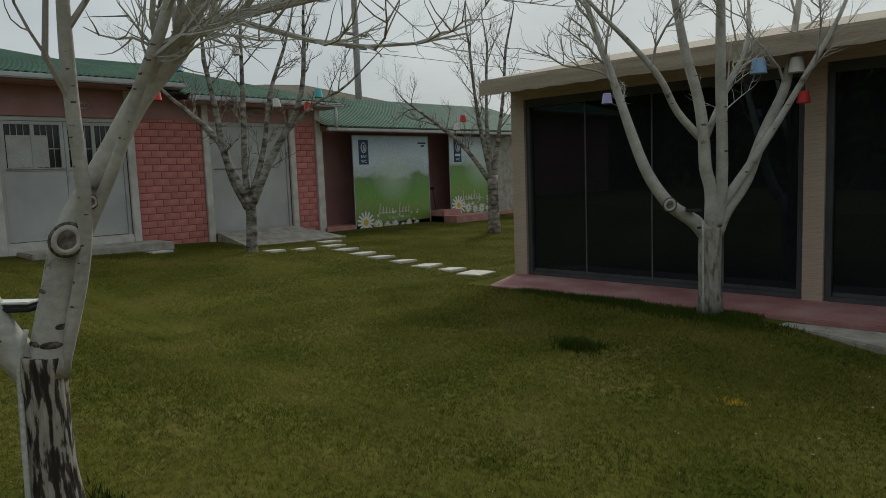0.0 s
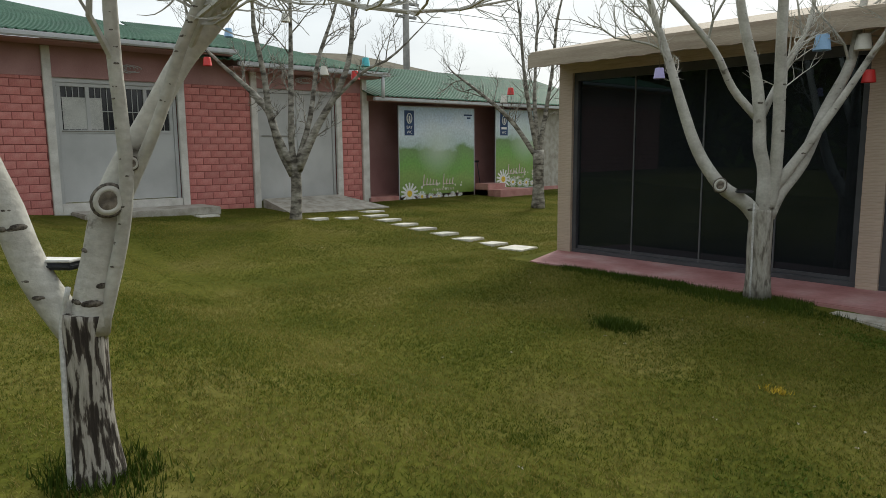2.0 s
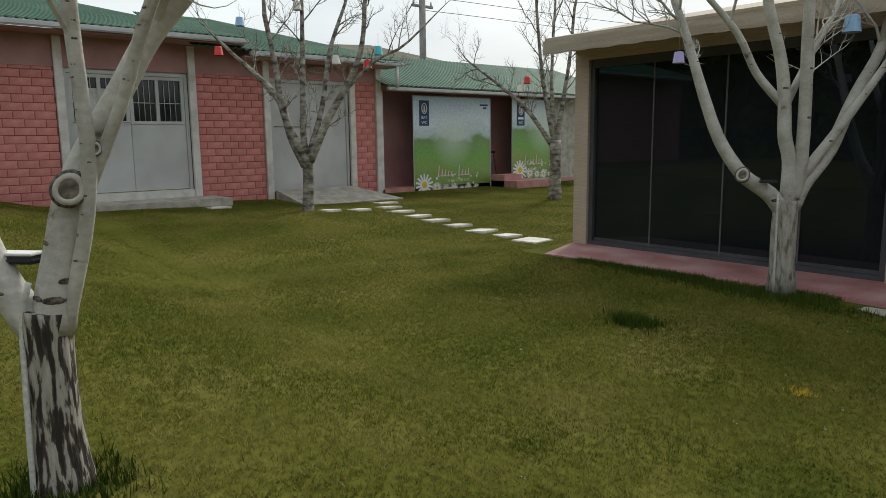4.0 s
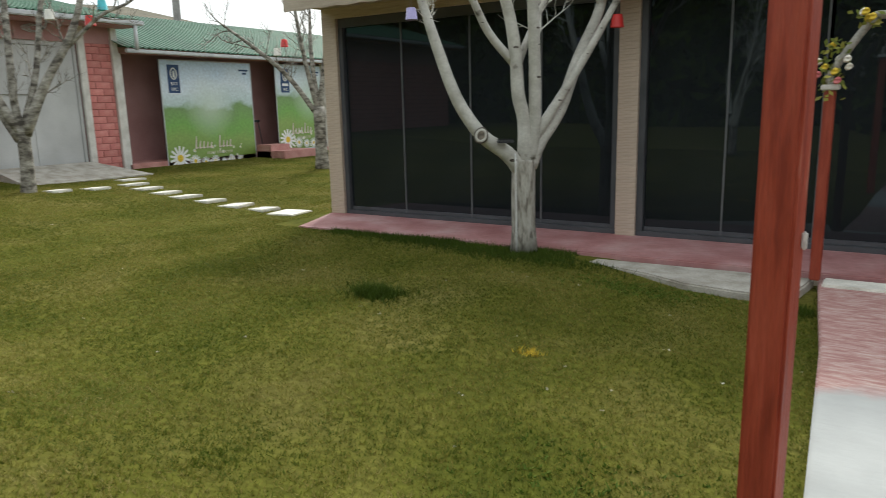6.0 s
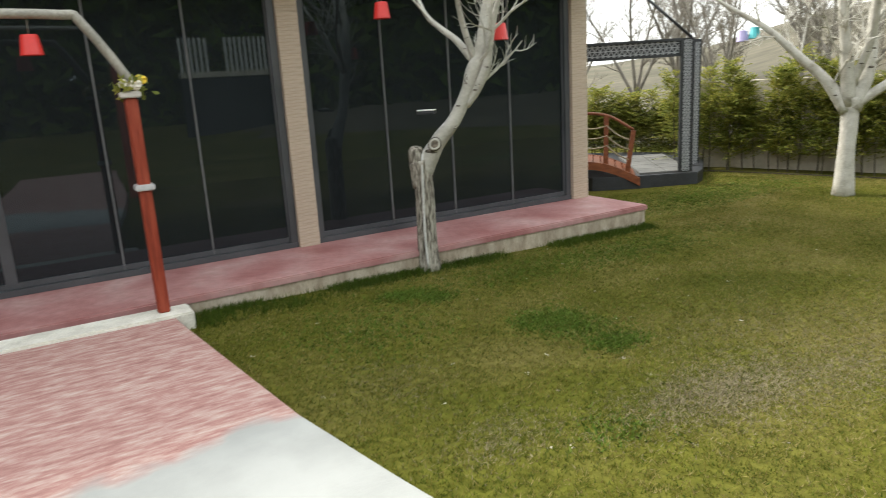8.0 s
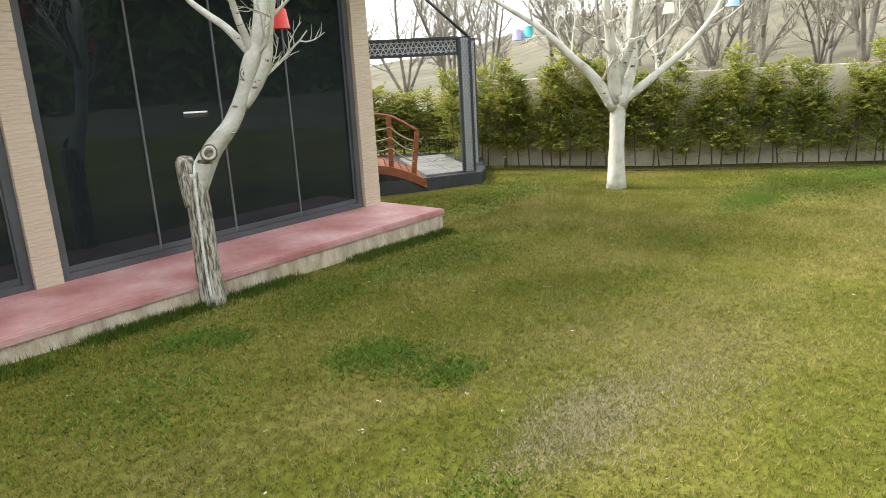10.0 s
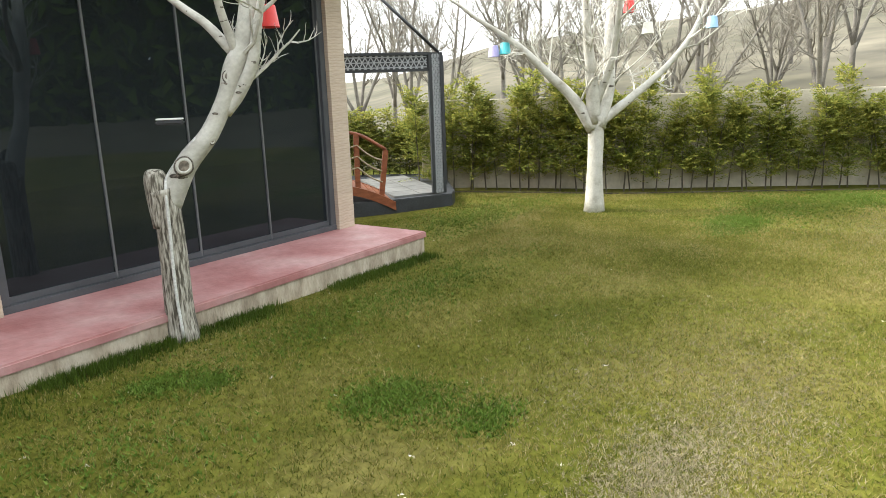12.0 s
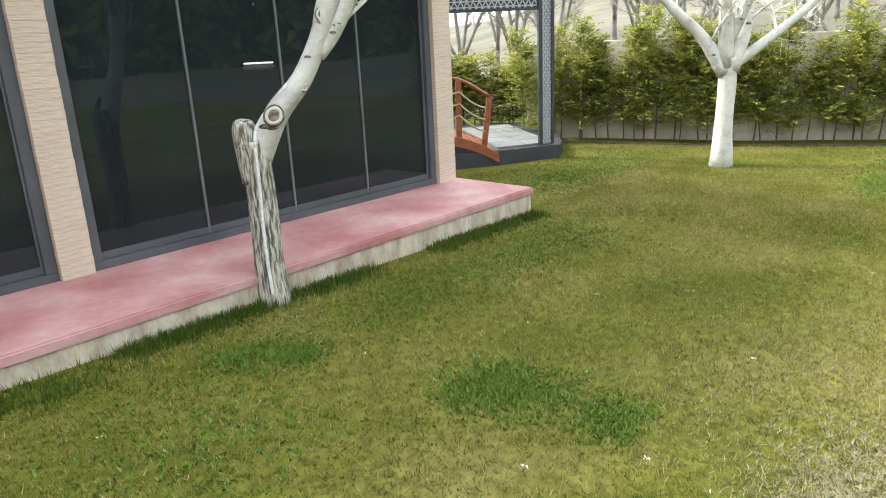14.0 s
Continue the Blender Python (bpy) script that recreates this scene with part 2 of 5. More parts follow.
M_ROPE = mat("natural_rope", [(0.3, (0.3, 0.24, 0.16)), (0.7, (0.46, 0.39, 0.28))], scale=40, rough=0.95, bump=0.6)
M_WALLBEIGE = mat("beige_garden_wall", [(0.3, (0.4, 0.36, 0.28)), (0.55, (0.54, 0.49, 0.4)), (0.75, (0.62, 0.575, 0.49))], scale=1.5, rough=0.95, bump=0.4, fine=0.15, fine_scale=10)
M_SLAB = mat("pale_paving_slab", [(0.3, (0.55, 0.53, 0.47)), (0.55, (0.7, 0.68, 0.61)), (0.75, (0.78, 0.76, 0.71))], scale=6, rough=0.9, bump=0.4, fine=0.12, per_object=0.1)
M_STEP = mat("pink_step_paint", [(0.3, (0.38, 0.17, 0.15)), (0.7, (0.52, 0.28, 0.25))], scale=4, rough=0.85, bump=0.3)
M_CABLE = mat("white_cable", [(0.3, (0.5, 0.5, 0.47)), (0.7, (0.62, 0.62, 0.6))], scale=9, rough=0.6, bump=0)
M_POLE = mat("weathered_pole", [(0.3, (0.2, 0.19, 0.18)), (0.7, (0.33, 0.32, 0.3))], scale=3, rough=0.9, bump=0.2)
M_BLUE_SIGN = mat("blue_sign", [(0.3, (0.015, 0.045, 0.13)), (0.7, (0.02, 0.06, 0.16))], scale=3, rough=0.5, bump=0, fine=0.04)
M_PRINT_WHITE = mat("white_print", [(0.3, (0.72, 0.72, 0.7)), (0.7, (0.78, 0.78, 0.76))], scale=8, rough=0.6, bump=0, fine=0.05)
M_PRINT_ROSE = mat("rose_print", [(0.3, (0.66, 0.52, 0.5)), (0.7, (0.76, 0.64, 0.62))], scale=8, rough=0.6, bump=0, fine=0.05)
M_YELLOW = mat("yellow_petals", [(0.3, (0.6, 0.4, 0.03)), (0.7, (0.75, 0.55, 0.06))], scale=20, rough=0.7, bump=0)
M_PETAL_W = mat("white_petals", [(0.3, (0.65, 0.6, 0.5)), (0.7, (0.78, 0.74, 0.66))], scale=20, rough=0.7, bump=0)
M_PETAL_R = mat("pink_petals", [(0.3, (0.45, 0.09, 0.1)), (0.7, (0.62, 0.2, 0.2))], scale=20, rough=0.7, bump=0)
CUPS = {c: mat(c + "_cup_plastic", [(0.3, tuple(0.85 * k for k in v)), (0.7, v)], scale=6, rough=0.4, bump=0, fine=0.06) for c, v in
        {"red": (0.62, 0.035, 0.03), "white": (0.72, 0.7, 0.62), "blue": (0.3, 0.5, 0.75), "purple": (0.42, 0.38, 0.66), "teal": (0.08, 0.5, 0.56)}.items()}

# tinted glass: part mirror by angle, the rest a very dark see-through
M_GLASS = bpy.data.materials.new("black_tinted_glass")
M_GLASS.use_nodes = True
gn, gl = M_GLASS.node_tree.nodes, M_GLASS.node_tree.links
gn.clear()
g_out, g_mix, g_tr, g_gl, g_fr = (gn.new("ShaderNode" + k) for k in ("OutputMaterial", "MixShader", "BsdfTransparent", "BsdfGlossy", "Fresnel"))
g_tr.inputs["Color"].default_value = (0.05, 0.055, 0.06, 1)
g_gl.inputs["Color"].default_value, g_gl.inputs["Roughness"].default_value = (0.45, 0.56, 0.64, 1), 0.015
g_fr.inputs["IOR"].default_value = 1.65
gl.new(g_fr.outputs[0], g_mix.inputs[0])
gl.new(g_tr.outputs[0], g_mix.inputs[1])
gl.new(g_gl.outputs[0], g_mix.inputs[2])
# thin pale diffuse share lifts the black panes in place of veiling glare
g_df, g_mix2, g_n, g_r = (gn.new("ShaderNode" + k) for k in ("BsdfDiffuse", "MixShader", "TexNoise", "MapRange"))
g_df.inputs["Color"].default_value = (0.34, 0.42, 0.47, 1)
g_n.inputs["Scale"].default_value, g_n.inputs["Detail"].default_value = 1.3, 6
g_r.inputs["To Min"].default_value, g_r.inputs["To Max"].default_value = 0.02, 0.06
gl.new(g_n.outputs["Fac"], g_r.inputs["Value"])
gl.new(g_r.outputs[0], g_mix2.inputs[0])
gl.new(g_mix.outputs[0], g_mix2.inputs[1])
gl.new(g_df.outputs[0], g_mix2.inputs[2])
gl.new(g_mix2.outputs[0], g_out.inputs["Surface"])

# path: rose stamped concrete, limewashed over its middle stretch
M_PATH = bpy.data.materials.new("rose_and_limewashed_concrete")
M_PATH.use_nodes = True
pn, pl = M_PATH.node_tree.nodes, M_PATH.node_tree.links
p_b, p_co, p_sep = pn["Principled BSDF"], pn.new("ShaderNodeTexCoord"), pn.new("ShaderNodeSeparateXYZ")
p_map, p_n1, p_r1 = pn.new("ShaderNodeMapping"), pn.new("ShaderNodeTexNoise"), pn.new("ShaderNodeValToRGB")
p_map.inputs["Scale"].default_value = (2.0, 7.5, 1)
p_n1.inputs["Scale"].default_value, p_n1.inputs["Detail"].default_value = 3.2, 10
p_n1.inputs["Roughness"].default_value = 0.68
p_r1.color_ramp.elements.new(0.5)
for e, (q, c) in zip(p_r1.color_ramp.elements, ((0.3, (0.25, 0.115, 0.105)), (0.47, (0.38, 0.205, 0.185)), (0.66, (0.5, 0.385, 0.345)))):
    e.position, e.color = q, (*c, 1)
p_n2, p_add, p_near, p_far, p_mul = pn.new("ShaderNodeTexNoise"), pn.new("ShaderNodeMath"), pn.new("ShaderNodeMapRange"), pn.new("ShaderNodeMapRange"), pn.new("ShaderNodeMath")
p_n2.inputs["Scale"].default_value, p_n2.inputs["Detail"].default_value = 2.6, 8
p_add.operation, p_add.inputs[1].default_value = "MULTIPLY_ADD", 0.7
p_far.inputs["From Min"].default_value, p_far.inputs["From Max"].default_value = -3.15, -3.34
p_near.inputs["From Min"].default_value, p_near.inputs["From Max"].default_value = -5.36, -5.1
p_mul.operation = "MULTIPLY"
p_mix, p_white = pn.new("ShaderNodeMixRGB"), pn.new("ShaderNodeValToRGB")
p_white.color_ramp.elements[0].position, p_white.color_ramp.elements[0].color = 0.3, (0.29, 0.3, 0.295, 1)
p_white.color_ramp.elements[1].position, p_white.color_ramp.elements[1].color = 0.62, (0.365, 0.375, 0.37, 1)
p_bump = pn.new("ShaderNodeBump")
p_bump.inputs["Strength"].default_value, p_bump.inputs["Distance"].default_value = 0.35, 0.012
pl.new(p_co.outputs["Object"], p_sep.inputs[0])
pl.new(p_co.outputs["Object"], p_map.inputs["Vector"])
pl.new(p_map.outputs[0], p_n1.inputs["Vector"])
pl.new(p_n1.outputs["Fac"], p_r1.inputs[0])
pl.new(p_co.outputs["Object"], p_n2.inputs["Vector"])
pl.new(p_n2.outputs["Fac"], p_add.inputs[0])
pl.new(p_sep.outputs["Y"], p_add.inputs[2])
p_skew = pn.new("ShaderNodeMath")
p_skew.operation, p_skew.inputs[1].default_value = "MULTIPLY_ADD", -0.2
pl.new(p_sep.outputs["X"], p_skew.inputs[0])
pl.new(p_add.outputs[0], p_skew.inputs[2])
pl.new(p_skew.outputs[0], p_far.inputs["Value"])
p_side = pn.new("ShaderNodeMath")
p_side.operation, p_side.inputs[1].default_value = "MULTIPLY_ADD", -0.7
pl.new(p_sep.outputs["X"], p_side.inputs[0])
pl.new(p_add.outputs[0], p_side.inputs[2])
pl.new(p_side.outputs[0], p_near.inputs["Value"])
pl.new(p_far.outputs[0], p_mul.inputs[0])
pl.new(p_near.outputs[0], p_mul.inputs[1])
pl.new(p_mul.outputs[0], p_mix.inputs[0])
pl.new(p_r1.outputs[0], p_mix.inputs[1])
pl.new(p_n2.outputs["Fac"], p_white.inputs[0])
pl.new(p_white.outputs[0], p_mix.inputs[2])
pl.new(p_mix.outputs[0], p_b.inputs["Base Color"])
pl.new(p_n1.outputs["Fac"], p_bump.inputs["Height"])
pl.new(p_bump.outputs[0], p_b.inputs["Normal"])
p_b.inputs["Roughness"].default_value = 0.8

# printed meadow: sky above, hazy middle, grass below
M_MEADOW = bpy.data.materials.new("meadow_print")
M_MEADOW.use_nodes = True
mn, ml = M_MEADOW.node_tree.nodes, M_MEADOW.node_tree.links
m_b, m_co, m_sep, m_ramp = mn["Principled BSDF"], mn.new("ShaderNodeTexCoord"), mn.new("ShaderNodeSeparateXYZ"), mn.new("ShaderNodeValToRGB")
m_n, m_add, m_map = mn.new("ShaderNodeTexNoise"), mn.new("ShaderNodeMath"), mn.new("ShaderNodeMapping")
m_map.inputs["Scale"].default_value = (1, 0.55, 0.9)
m_n.inputs["Scale"].default_value, m_n.inputs["Detail"].default_value = 2.0, 6.0
m_add.operation, m_add.inputs[1].default_value = "MULTIPLY_ADD", 0.9
m_rng = mn.new("ShaderNodeMapRange")
m_rng.inputs["From Min"].default_value, m_rng.inputs["From Max"].default_value = 0.45, 3.0
els = m_ramp.color_ramp.elements
for _ in range(5):
    els.new(0.5)
for e, (q, c) in zip(els, ((0.0, (0.13, 0.2, 0.03)), (0.26, (0.22, 0.34, 0.08)), (0.4, (0.17, 0.36, 0.07)), (0.56, (0.17, 0.29, 0.1)), (0.62, (0.45, 0.56, 0.55)), (0.78, (0.62, 0.7, 0.76)), (1.0, (0.5, 0.63, 0.78)))):
    e.position, e.color = q, (*c, 1)
m_n2, m_hsv, m_r2 = mn.new("ShaderNodeTexNoise"), mn.new("ShaderNodeHueSaturation"), mn.new("ShaderNodeMapRange")
m_n2.inputs["Scale"].default_value = 16
m_r2.inputs["To Min"].default_value, m_r2.inputs["To Max"].default_value = 0.7, 1.3
ml.new(m_co.outputs["Object"], m_sep.inputs[0])
ml.new(m_co.outputs["Object"], m_map.inputs["Vector"])
ml.new(m_map.outputs[0], m_n.inputs["Vector"])
ml.new(m_n.outputs["Fac"], m_add.inputs[0])
ml.new(m_sep.outputs["Z"], m_add.inputs[2])
ml.new(m_add.outputs[0], m_rng.inputs["Value"])
ml.new(m_rng.outputs[0], m_ramp.inputs[0])
ml.new(m_co.outputs["Object"], m_n2.inputs["Vector"])
ml.new(m_n2.outputs["Fac"], m_r2.inputs["Value"])
ml.new(m_r2.outputs[0], m_hsv.inputs["Value"])
ml.new(m_ramp.outputs[0], m_hsv.inputs["Color"])
m_glow, m_gmap, m_gr = mn.new("ShaderNodeVectorMath"), mn.new("ShaderNodeMapRange"), mn.new("ShaderNodeMixRGB")
m_glow.operation = "DISTANCE"
m_glow.inputs[1].default_value = (0, 1.4, 1.5)
m_gmap.inputs["From Min"].default_value, m_gmap.inputs["From Max"].default_value = 0.15, 0.8
m_gmap.inputs["To Min"].default_value, m_gmap.inputs["To Max"].default_value = 0.6, 0.0
m_gr.inputs[2].default_value = (0.55, 0.64, 0.52, 1)
ml.new(m_co.outputs["Object"], m_glow.inputs[0])
ml.new(m_glow.outputs["Value"], m_gmap.inputs["Value"])
ml.new(m_gmap.outputs[0], m_gr.inputs[0])
ml.new(m_hsv.outputs[0], m_gr.inputs[1])
ml.new(m_gr.outputs[0], m_b.inputs["Base Color"])
m_b.inputs["Roughness"].default_value = 0.45


# ---- builders ----
def part(name, bm, material, parent=None, label=""):
    """Links a bmesh as one mesh object, under a thing or a part."""
    me = bpy.data.meshes.new(name)
    bm.to_mesh(me)
    bm.free()
    me.materials.append(material)
    ob = new(name, me)
    ob.parent = parent
    return tagged(ob, label)


def thing(name, at=(0, 0, 0), label="", category="", group="", kind="", turn=0):
    ob = new(name)
    ob.matrix_basis = pose(*at, 0, 0, turn)
    return tagged(ob, label, category, group, kind)


def raw(name, verts, faces, material, parent=None, smooth=False):
    me = bpy.data.meshes.new(name)
    me.from_pydata(verts, [], faces)
    me.materials.append(material)
    if smooth:
        me.shade_smooth()
    ob = new(name, me)
    ob.parent = parent
    return ob


def box(x0, y0, z0, x1, y1, z1, bevel=0.0, bm=None):
    """An upright box, edges rounded by bevel."""
    b = bmesh.new()
    bmesh.ops.create_cube(b, size=1)
    bmesh.ops.scale(b, vec=(x1 - x0, y1 - y0, z1 - z0), verts=b.verts)
    bmesh.ops.translate(b, vec=((x0 + x1) / 2, (y0 + y1) / 2, (z0 + z1) / 2), verts=b.verts)
    if bevel:
        bmesh.ops.bevel(b, geom=b.edges[:], offset=bevel, segments=2, affect="EDGES")
    if bm is None:
        return b
    me = bpy.data.meshes.new("tmp")
    b.to_mesh(me)
    b.free()
    bm.from_mesh(me)
    bpy.data.meshes.remove(me)
    return bm


def tube_into(V, Fs, pts, radii, sides=8, cap=True):
    """A round tube along points, added to lists of vertices and faces."""
    base, k = len(V), len(pts)
    side = None
    for i, (p, r) in enumerate(zip(pts, radii)):
        d = (Vector(pts[min(i + 1, k - 1)]) - Vector(pts[max(i - 1, 0)])).normalized()
        if side is None:
            side = d.cross(Vector((0.31, 0.95, 0.05))).normalized()
        side = (side - d * side.dot(d)).normalized()
        up = d.cross(side)
        for j in range(sides):
            a = 2 * math.pi * j / sides
            q = Vector(p) + (side * math.cos(a) + up * math.sin(a)) * r
            V.append(q[:])
    for i in range(k - 1):
        for j in range(sides):
            a, b = base + i * sides + j, base + i * sides + (j + 1) % sides
            Fs.append((a, b, b + sides, a + sides))
    if cap:
        Fs.append(tuple(base + j for j in range(sides))[::-1])
        Fs.append(tuple(base + (k - 1) * sides + j for j in range(sides)))


def tube(name, pts, radii, material, parent=None, sides=10):
    V, Fs = [], []
    tube_into(V, Fs, pts, radii if hasattr(radii, "__len__") else [radii] * len(pts), sides)
    return raw(name, V, Fs, material, parent, True)


def smooth_line(pts, n=4):
    """Catmull-Rom through tuples of numbers."""
    P = [np.array(p, float) for p in pts]
    P = [2 * P[0] - P[1]] + P + [2 * P[-1] - P[-2]]
    out = []
    for i in range(1, len(P) - 2):
        a, b, c, d = P[i - 1:i + 3]
        for k in range(n):
            t = k / n
            out.append(0.5 * (2 * b + (c - a) * t + (2 * a - 5 * b + 4 * c - d) * t * t + (3 * b - 3 * c + d - a) * t ** 3))
    return out + [P[-2]]


# ---- ground ----
GX = (-40, -16, -12, -8, -4, -2.6, -2, 3, 6.5, 9, 12, 40)
GZ = (0.36, 0.28, 0.16, -0.015, -0.025, -0.045, -0.1, -0.2, -0.26, -0.2, -0.2, -0.2)


def lawn_z(x, y=0.0):
    """Height of the lawn: nearly level, with a low swell toward the near tree."""
    s = np.clip((-5.2 - np.asarray(y)) / 2.2, 0, 1) * np.clip((-0.9 - np.asarray(x)) / 1.2, 0, 1)
    side = np.clip((0.5 - np.asarray(y)) * 0.03, 0, 0.15) * np.clip((-9.0 - np.asarray(x)) / 4.0, 0, 1)
    return np.interp(x, GX, GZ) + side + 0.35 * s * s * (3 - 2 * s)


def hill_z(x, y):
    """Height of the land: the flat garden, then slopes that rise to the hills round it."""
    r, a = math.hypot(x, y + 5), math.degrees(math.atan2(x, y + 5))
    crest = float(np.interp(a, (-180, -120, -75, -58, -44, -20, 20, 44, 52, 60, 75, 92, 120, 180), (2, 3, 7.5, 8.2, 5.2, 3, 1.2, 1.6, 2.4, 4.6, 6.0, 7.4, 5, 2)))
    start = 40 if a < 40 else 14
    s = min(1, max(0, (r - start) / 60))
    s = s * s * (3 - 2 * s) if a < 40 else s ** 0.8
    top = math.tan(radians(crest)) * (start + 60)
    return float(lawn_z(max(-16, min(12, x)), y)) + s * top + 0.5 * s * noise.noise((x * 0.05, y * 0.05, 0))


rings = [0.0] + [0.7 * 1.1 ** i for i in range(76)]
V, Fs = [(0, -5, hill_z(0, -5))], []
SEG = 120
for r in rings[1:]:
    for j in range(SEG):
        a = 2 * math.pi * j / SEG
        x, y = r * math.sin(a), -5 + r * math.cos(a)
        V.append((x, y, hill_z(x, y)))
for j in range(SEG):
    Fs.append((0, 1 + (j + 1) % SEG, 1 + j))
for i in range(len(rings) - 2):
    for j in range(SEG):
        a, b = 1 + i * SEG + j, 1 + i * SEG + (j + 1) % SEG
        Fs.append((a, b, b + SEG, a + SEG))
ground = raw("ground", V, Fs, M_SOIL, None, True)
ground.data.materials.append(M_HILL)
ground.data.polygons.foreach_set("material_index", [1 if max(math.hypot(V[k][0], V[k][1] + 5) for k in f) > (24 if V[f[0]][0] < 8 else 15.5) else 0 for f in Fs])
ground.data.materials.append(M_SLOPE)
for poly in ground.data.polygons:
    c = poly.center
    if 12.5 < c.x < 19 and 0.5 < c.y < 2.5 + noise.noise((c.x, c.y, 0)):
        poly.material_index = 2
tagged(ground, "mown lawn rising to dry grassy hills", "ground", kind="structure")

# ---- terrace, apron and path ----
def prism(name, outline, z0, z1, material, parent=None, bevel=0.0):
    """A slab from an outline in the plan; z1 may be a function of x."""
    n = len(outline)
    top = z1 if callable(z1) else (lambda x: z1)
    bm = bmesh.new()
    lo = [bm.verts.new((x, y, z0)) for x, y in outline]
    hi = [bm.verts.new((x, y, top(x))) for x, y in outline]
    bm.faces.new(hi)
    bm.faces.new(lo[::-1])
    for i in range(n):
        bm.faces.new((lo[i], lo[(i + 1) % n], hi[(i + 1) % n], hi[i]))
    bmesh.ops.recalc_face_normals(bm, faces=bm.faces)
    if bevel:
        bmesh.ops.bevel(bm, geom=[e for e in bm.edges if e.verts[0].co.z > z0 + 0.01 and e.verts[1].co.z > z0 + 0.01], offset=bevel, segments=2, affect="EDGES")
    return part(name, bm, material, parent)


terrace = thing("terrace", (0, 0, 0), "raised terrace with red painted top and pale stone edge", "terrace", kind="structure")
FRONT = lambda x: -1.12 + 0.0165 * (x + 6.75)
prism("terrace_top", [(-7.3, 0.3), (-6.78, -1.13)] + [(x, FRONT(x)) for x in np.linspace(-6, 6.36, 12)] + [(6.41, -0.9), (6.41, 0.6), (6.41, 6), (-7.3, 6)], -0.06, 0.0, M_TERRACE, terrace, 0.012)
prism("terrace_edge", [(-7.26, 0.3), (-6.75, -1.10)] + [(x, FRONT(x) + 0.012) for x in np.linspace(-6, 6.34, 12)] + [(6.395, -0.88), (6.395, 6), (-7.26, 6)], -0.5, -0.06, M_EDGE, terrace)
apron = prism("apron_slab", [(-3.3, -1.12), (-2.9, -1.26), (-2.1, -1.5), (-1.7, -1.72), (-1.25, -1.8), (-0.84, -1.8), (-0.8, -1.45), (-0.74, -1.06)], -0.5, -0.045, M_CONCRETE, None, 0.015)
tagged(apron, "rough grey concrete apron beside the terrace", "slab", kind="structure")
left = [(-0.71, -1.06), (-0.64, -1.9), (-0.55, -2.9), (-0.51, -3.65), (-0.46, -4.6), (-0.43, -5.2), (-0.33, -6.4), (-0.15, -8), (0.03, -9.6), (0.14, -11)]
right = [(2.1, -11), (1.95, -9.6), (1.85, -8), (1.72, -6.4), (1.56, -5.2), (1.44, -4.5), (1.38, -4.2), (1.24, -3.4), (1.15, -2.5), (1.06, -1.6), (1.02, -1.06)]
path = prism("garden_path", left + right, -0.5, lambda x: -0.05, M_PATH, None, 0.012)
tagged(path, "rose stamped concrete path with a limewashed stretch", "path", kind="structure")
threshold = part("threshold_slab", box(-0.665, -1.33, -0.4, 1.17, -1.06, -0.028, 0.012), M_SLAB)
tagged(threshold, "white concrete threshold under the flower arch", "slab", kind="structure")

# ---- glass pavilion ----
pavilion = thing("pavilion", (0, 0, 0), "low pavilion with tinted glass front and travertine pillars", "building", kind="structure")
PILLARS = ((-7.18, -6.93), (-2.89, -2.665), (2.495, 2.705), (6.08, 6.32))
H = 2.72
for a, b in PILLARS:
    part("pillar_core", box(a + 0.012, 0.012, 0, b - 0.012, 0.3, H), M_STONE, pavilion)
for a, b in ((-6.93, -2.89), (-2.665, 2.495), (2.705, 6.08)):
    part("head_rail", box(a, 0.05, 2.60, b, 0.17, 2.72, 0.004), M_FRAME, pavilion)
    part("sill_rail", box(a, 0.04, 0.0, b, 0.18, 0.055, 0.004), M_FRAME, pavilion)
    part("jamb", box(a, 0.045, 0.055, a + 0.075, 0.175, 2.60, 0.004), M_FRAME, pavilion)
    part("jamb", box(b - 0.075, 0.045, 0.055, b, 0.175, 2.60, 0.004), M_FRAME, pavilion)


M_SEAM = mat("grey_glazing_seam", [(0.3, (0.1, 0.104, 0.11)), (0.7, (0.15, 0.155, 0.16))], scale=3, rough=0.5, bump=0, fine=0.08)


def glazed(a, b, heavy=False):
    """One sliding leaf: a slim stile at its far side, rails and the tinted pane."""
    w = 0.045 if heavy else 0.009
    leaf = part("glazed_leaf", box(b - w, 0.085, 0.055, b + w, 0.125, 2.6, 0.002), M_FRAME if heavy else M_SEAM, pavilion)
    part("rail", box(a + w, 0.08, 0.056, b - w, 0.135, 0.105, 0.003), M_FRAME, leaf)
    pane = part("pane", box(a + w, 0.1, 0.10, b - w, 0.108, 2.6), M_GLASS, leaf)
    return leaf


for xs in ((-6.855, -5.89, -4.84, -3.86, -2.965), (2.78, 3.6, 4.4, 5.21, 6.005)):
    for a, b in zip(xs, xs[1:]):
        glazed(a, b)
for a, b, heavy in ((-2.59, -1.75, False), (-1.75, -0.87, False), (-0.87, 0.01, True), (0.01, 0.88, False), (0.88, 1.67, False), (1.67, 2.42, False)):
    glazed(a, b, heavy)
handle = part("door_handle", box(0.0, 0.03, 1.0, 0.03, 0.075, 1.12, 0.008), M_GUTTER, pavilion, "small bright door handle")
part("header", box(-7.18, 0.0, H, 6.32, 0.3, 3.0), M_STONE, pavilion)
part("side_wall", box(-7.18, 0.31, 0, -6.98, 6, 3.0), M_STONE, pavilion)
part("side_wall", box(6.12, 0.31, 0, 6.32, 6, 3.0), M_STONE, pavilion)
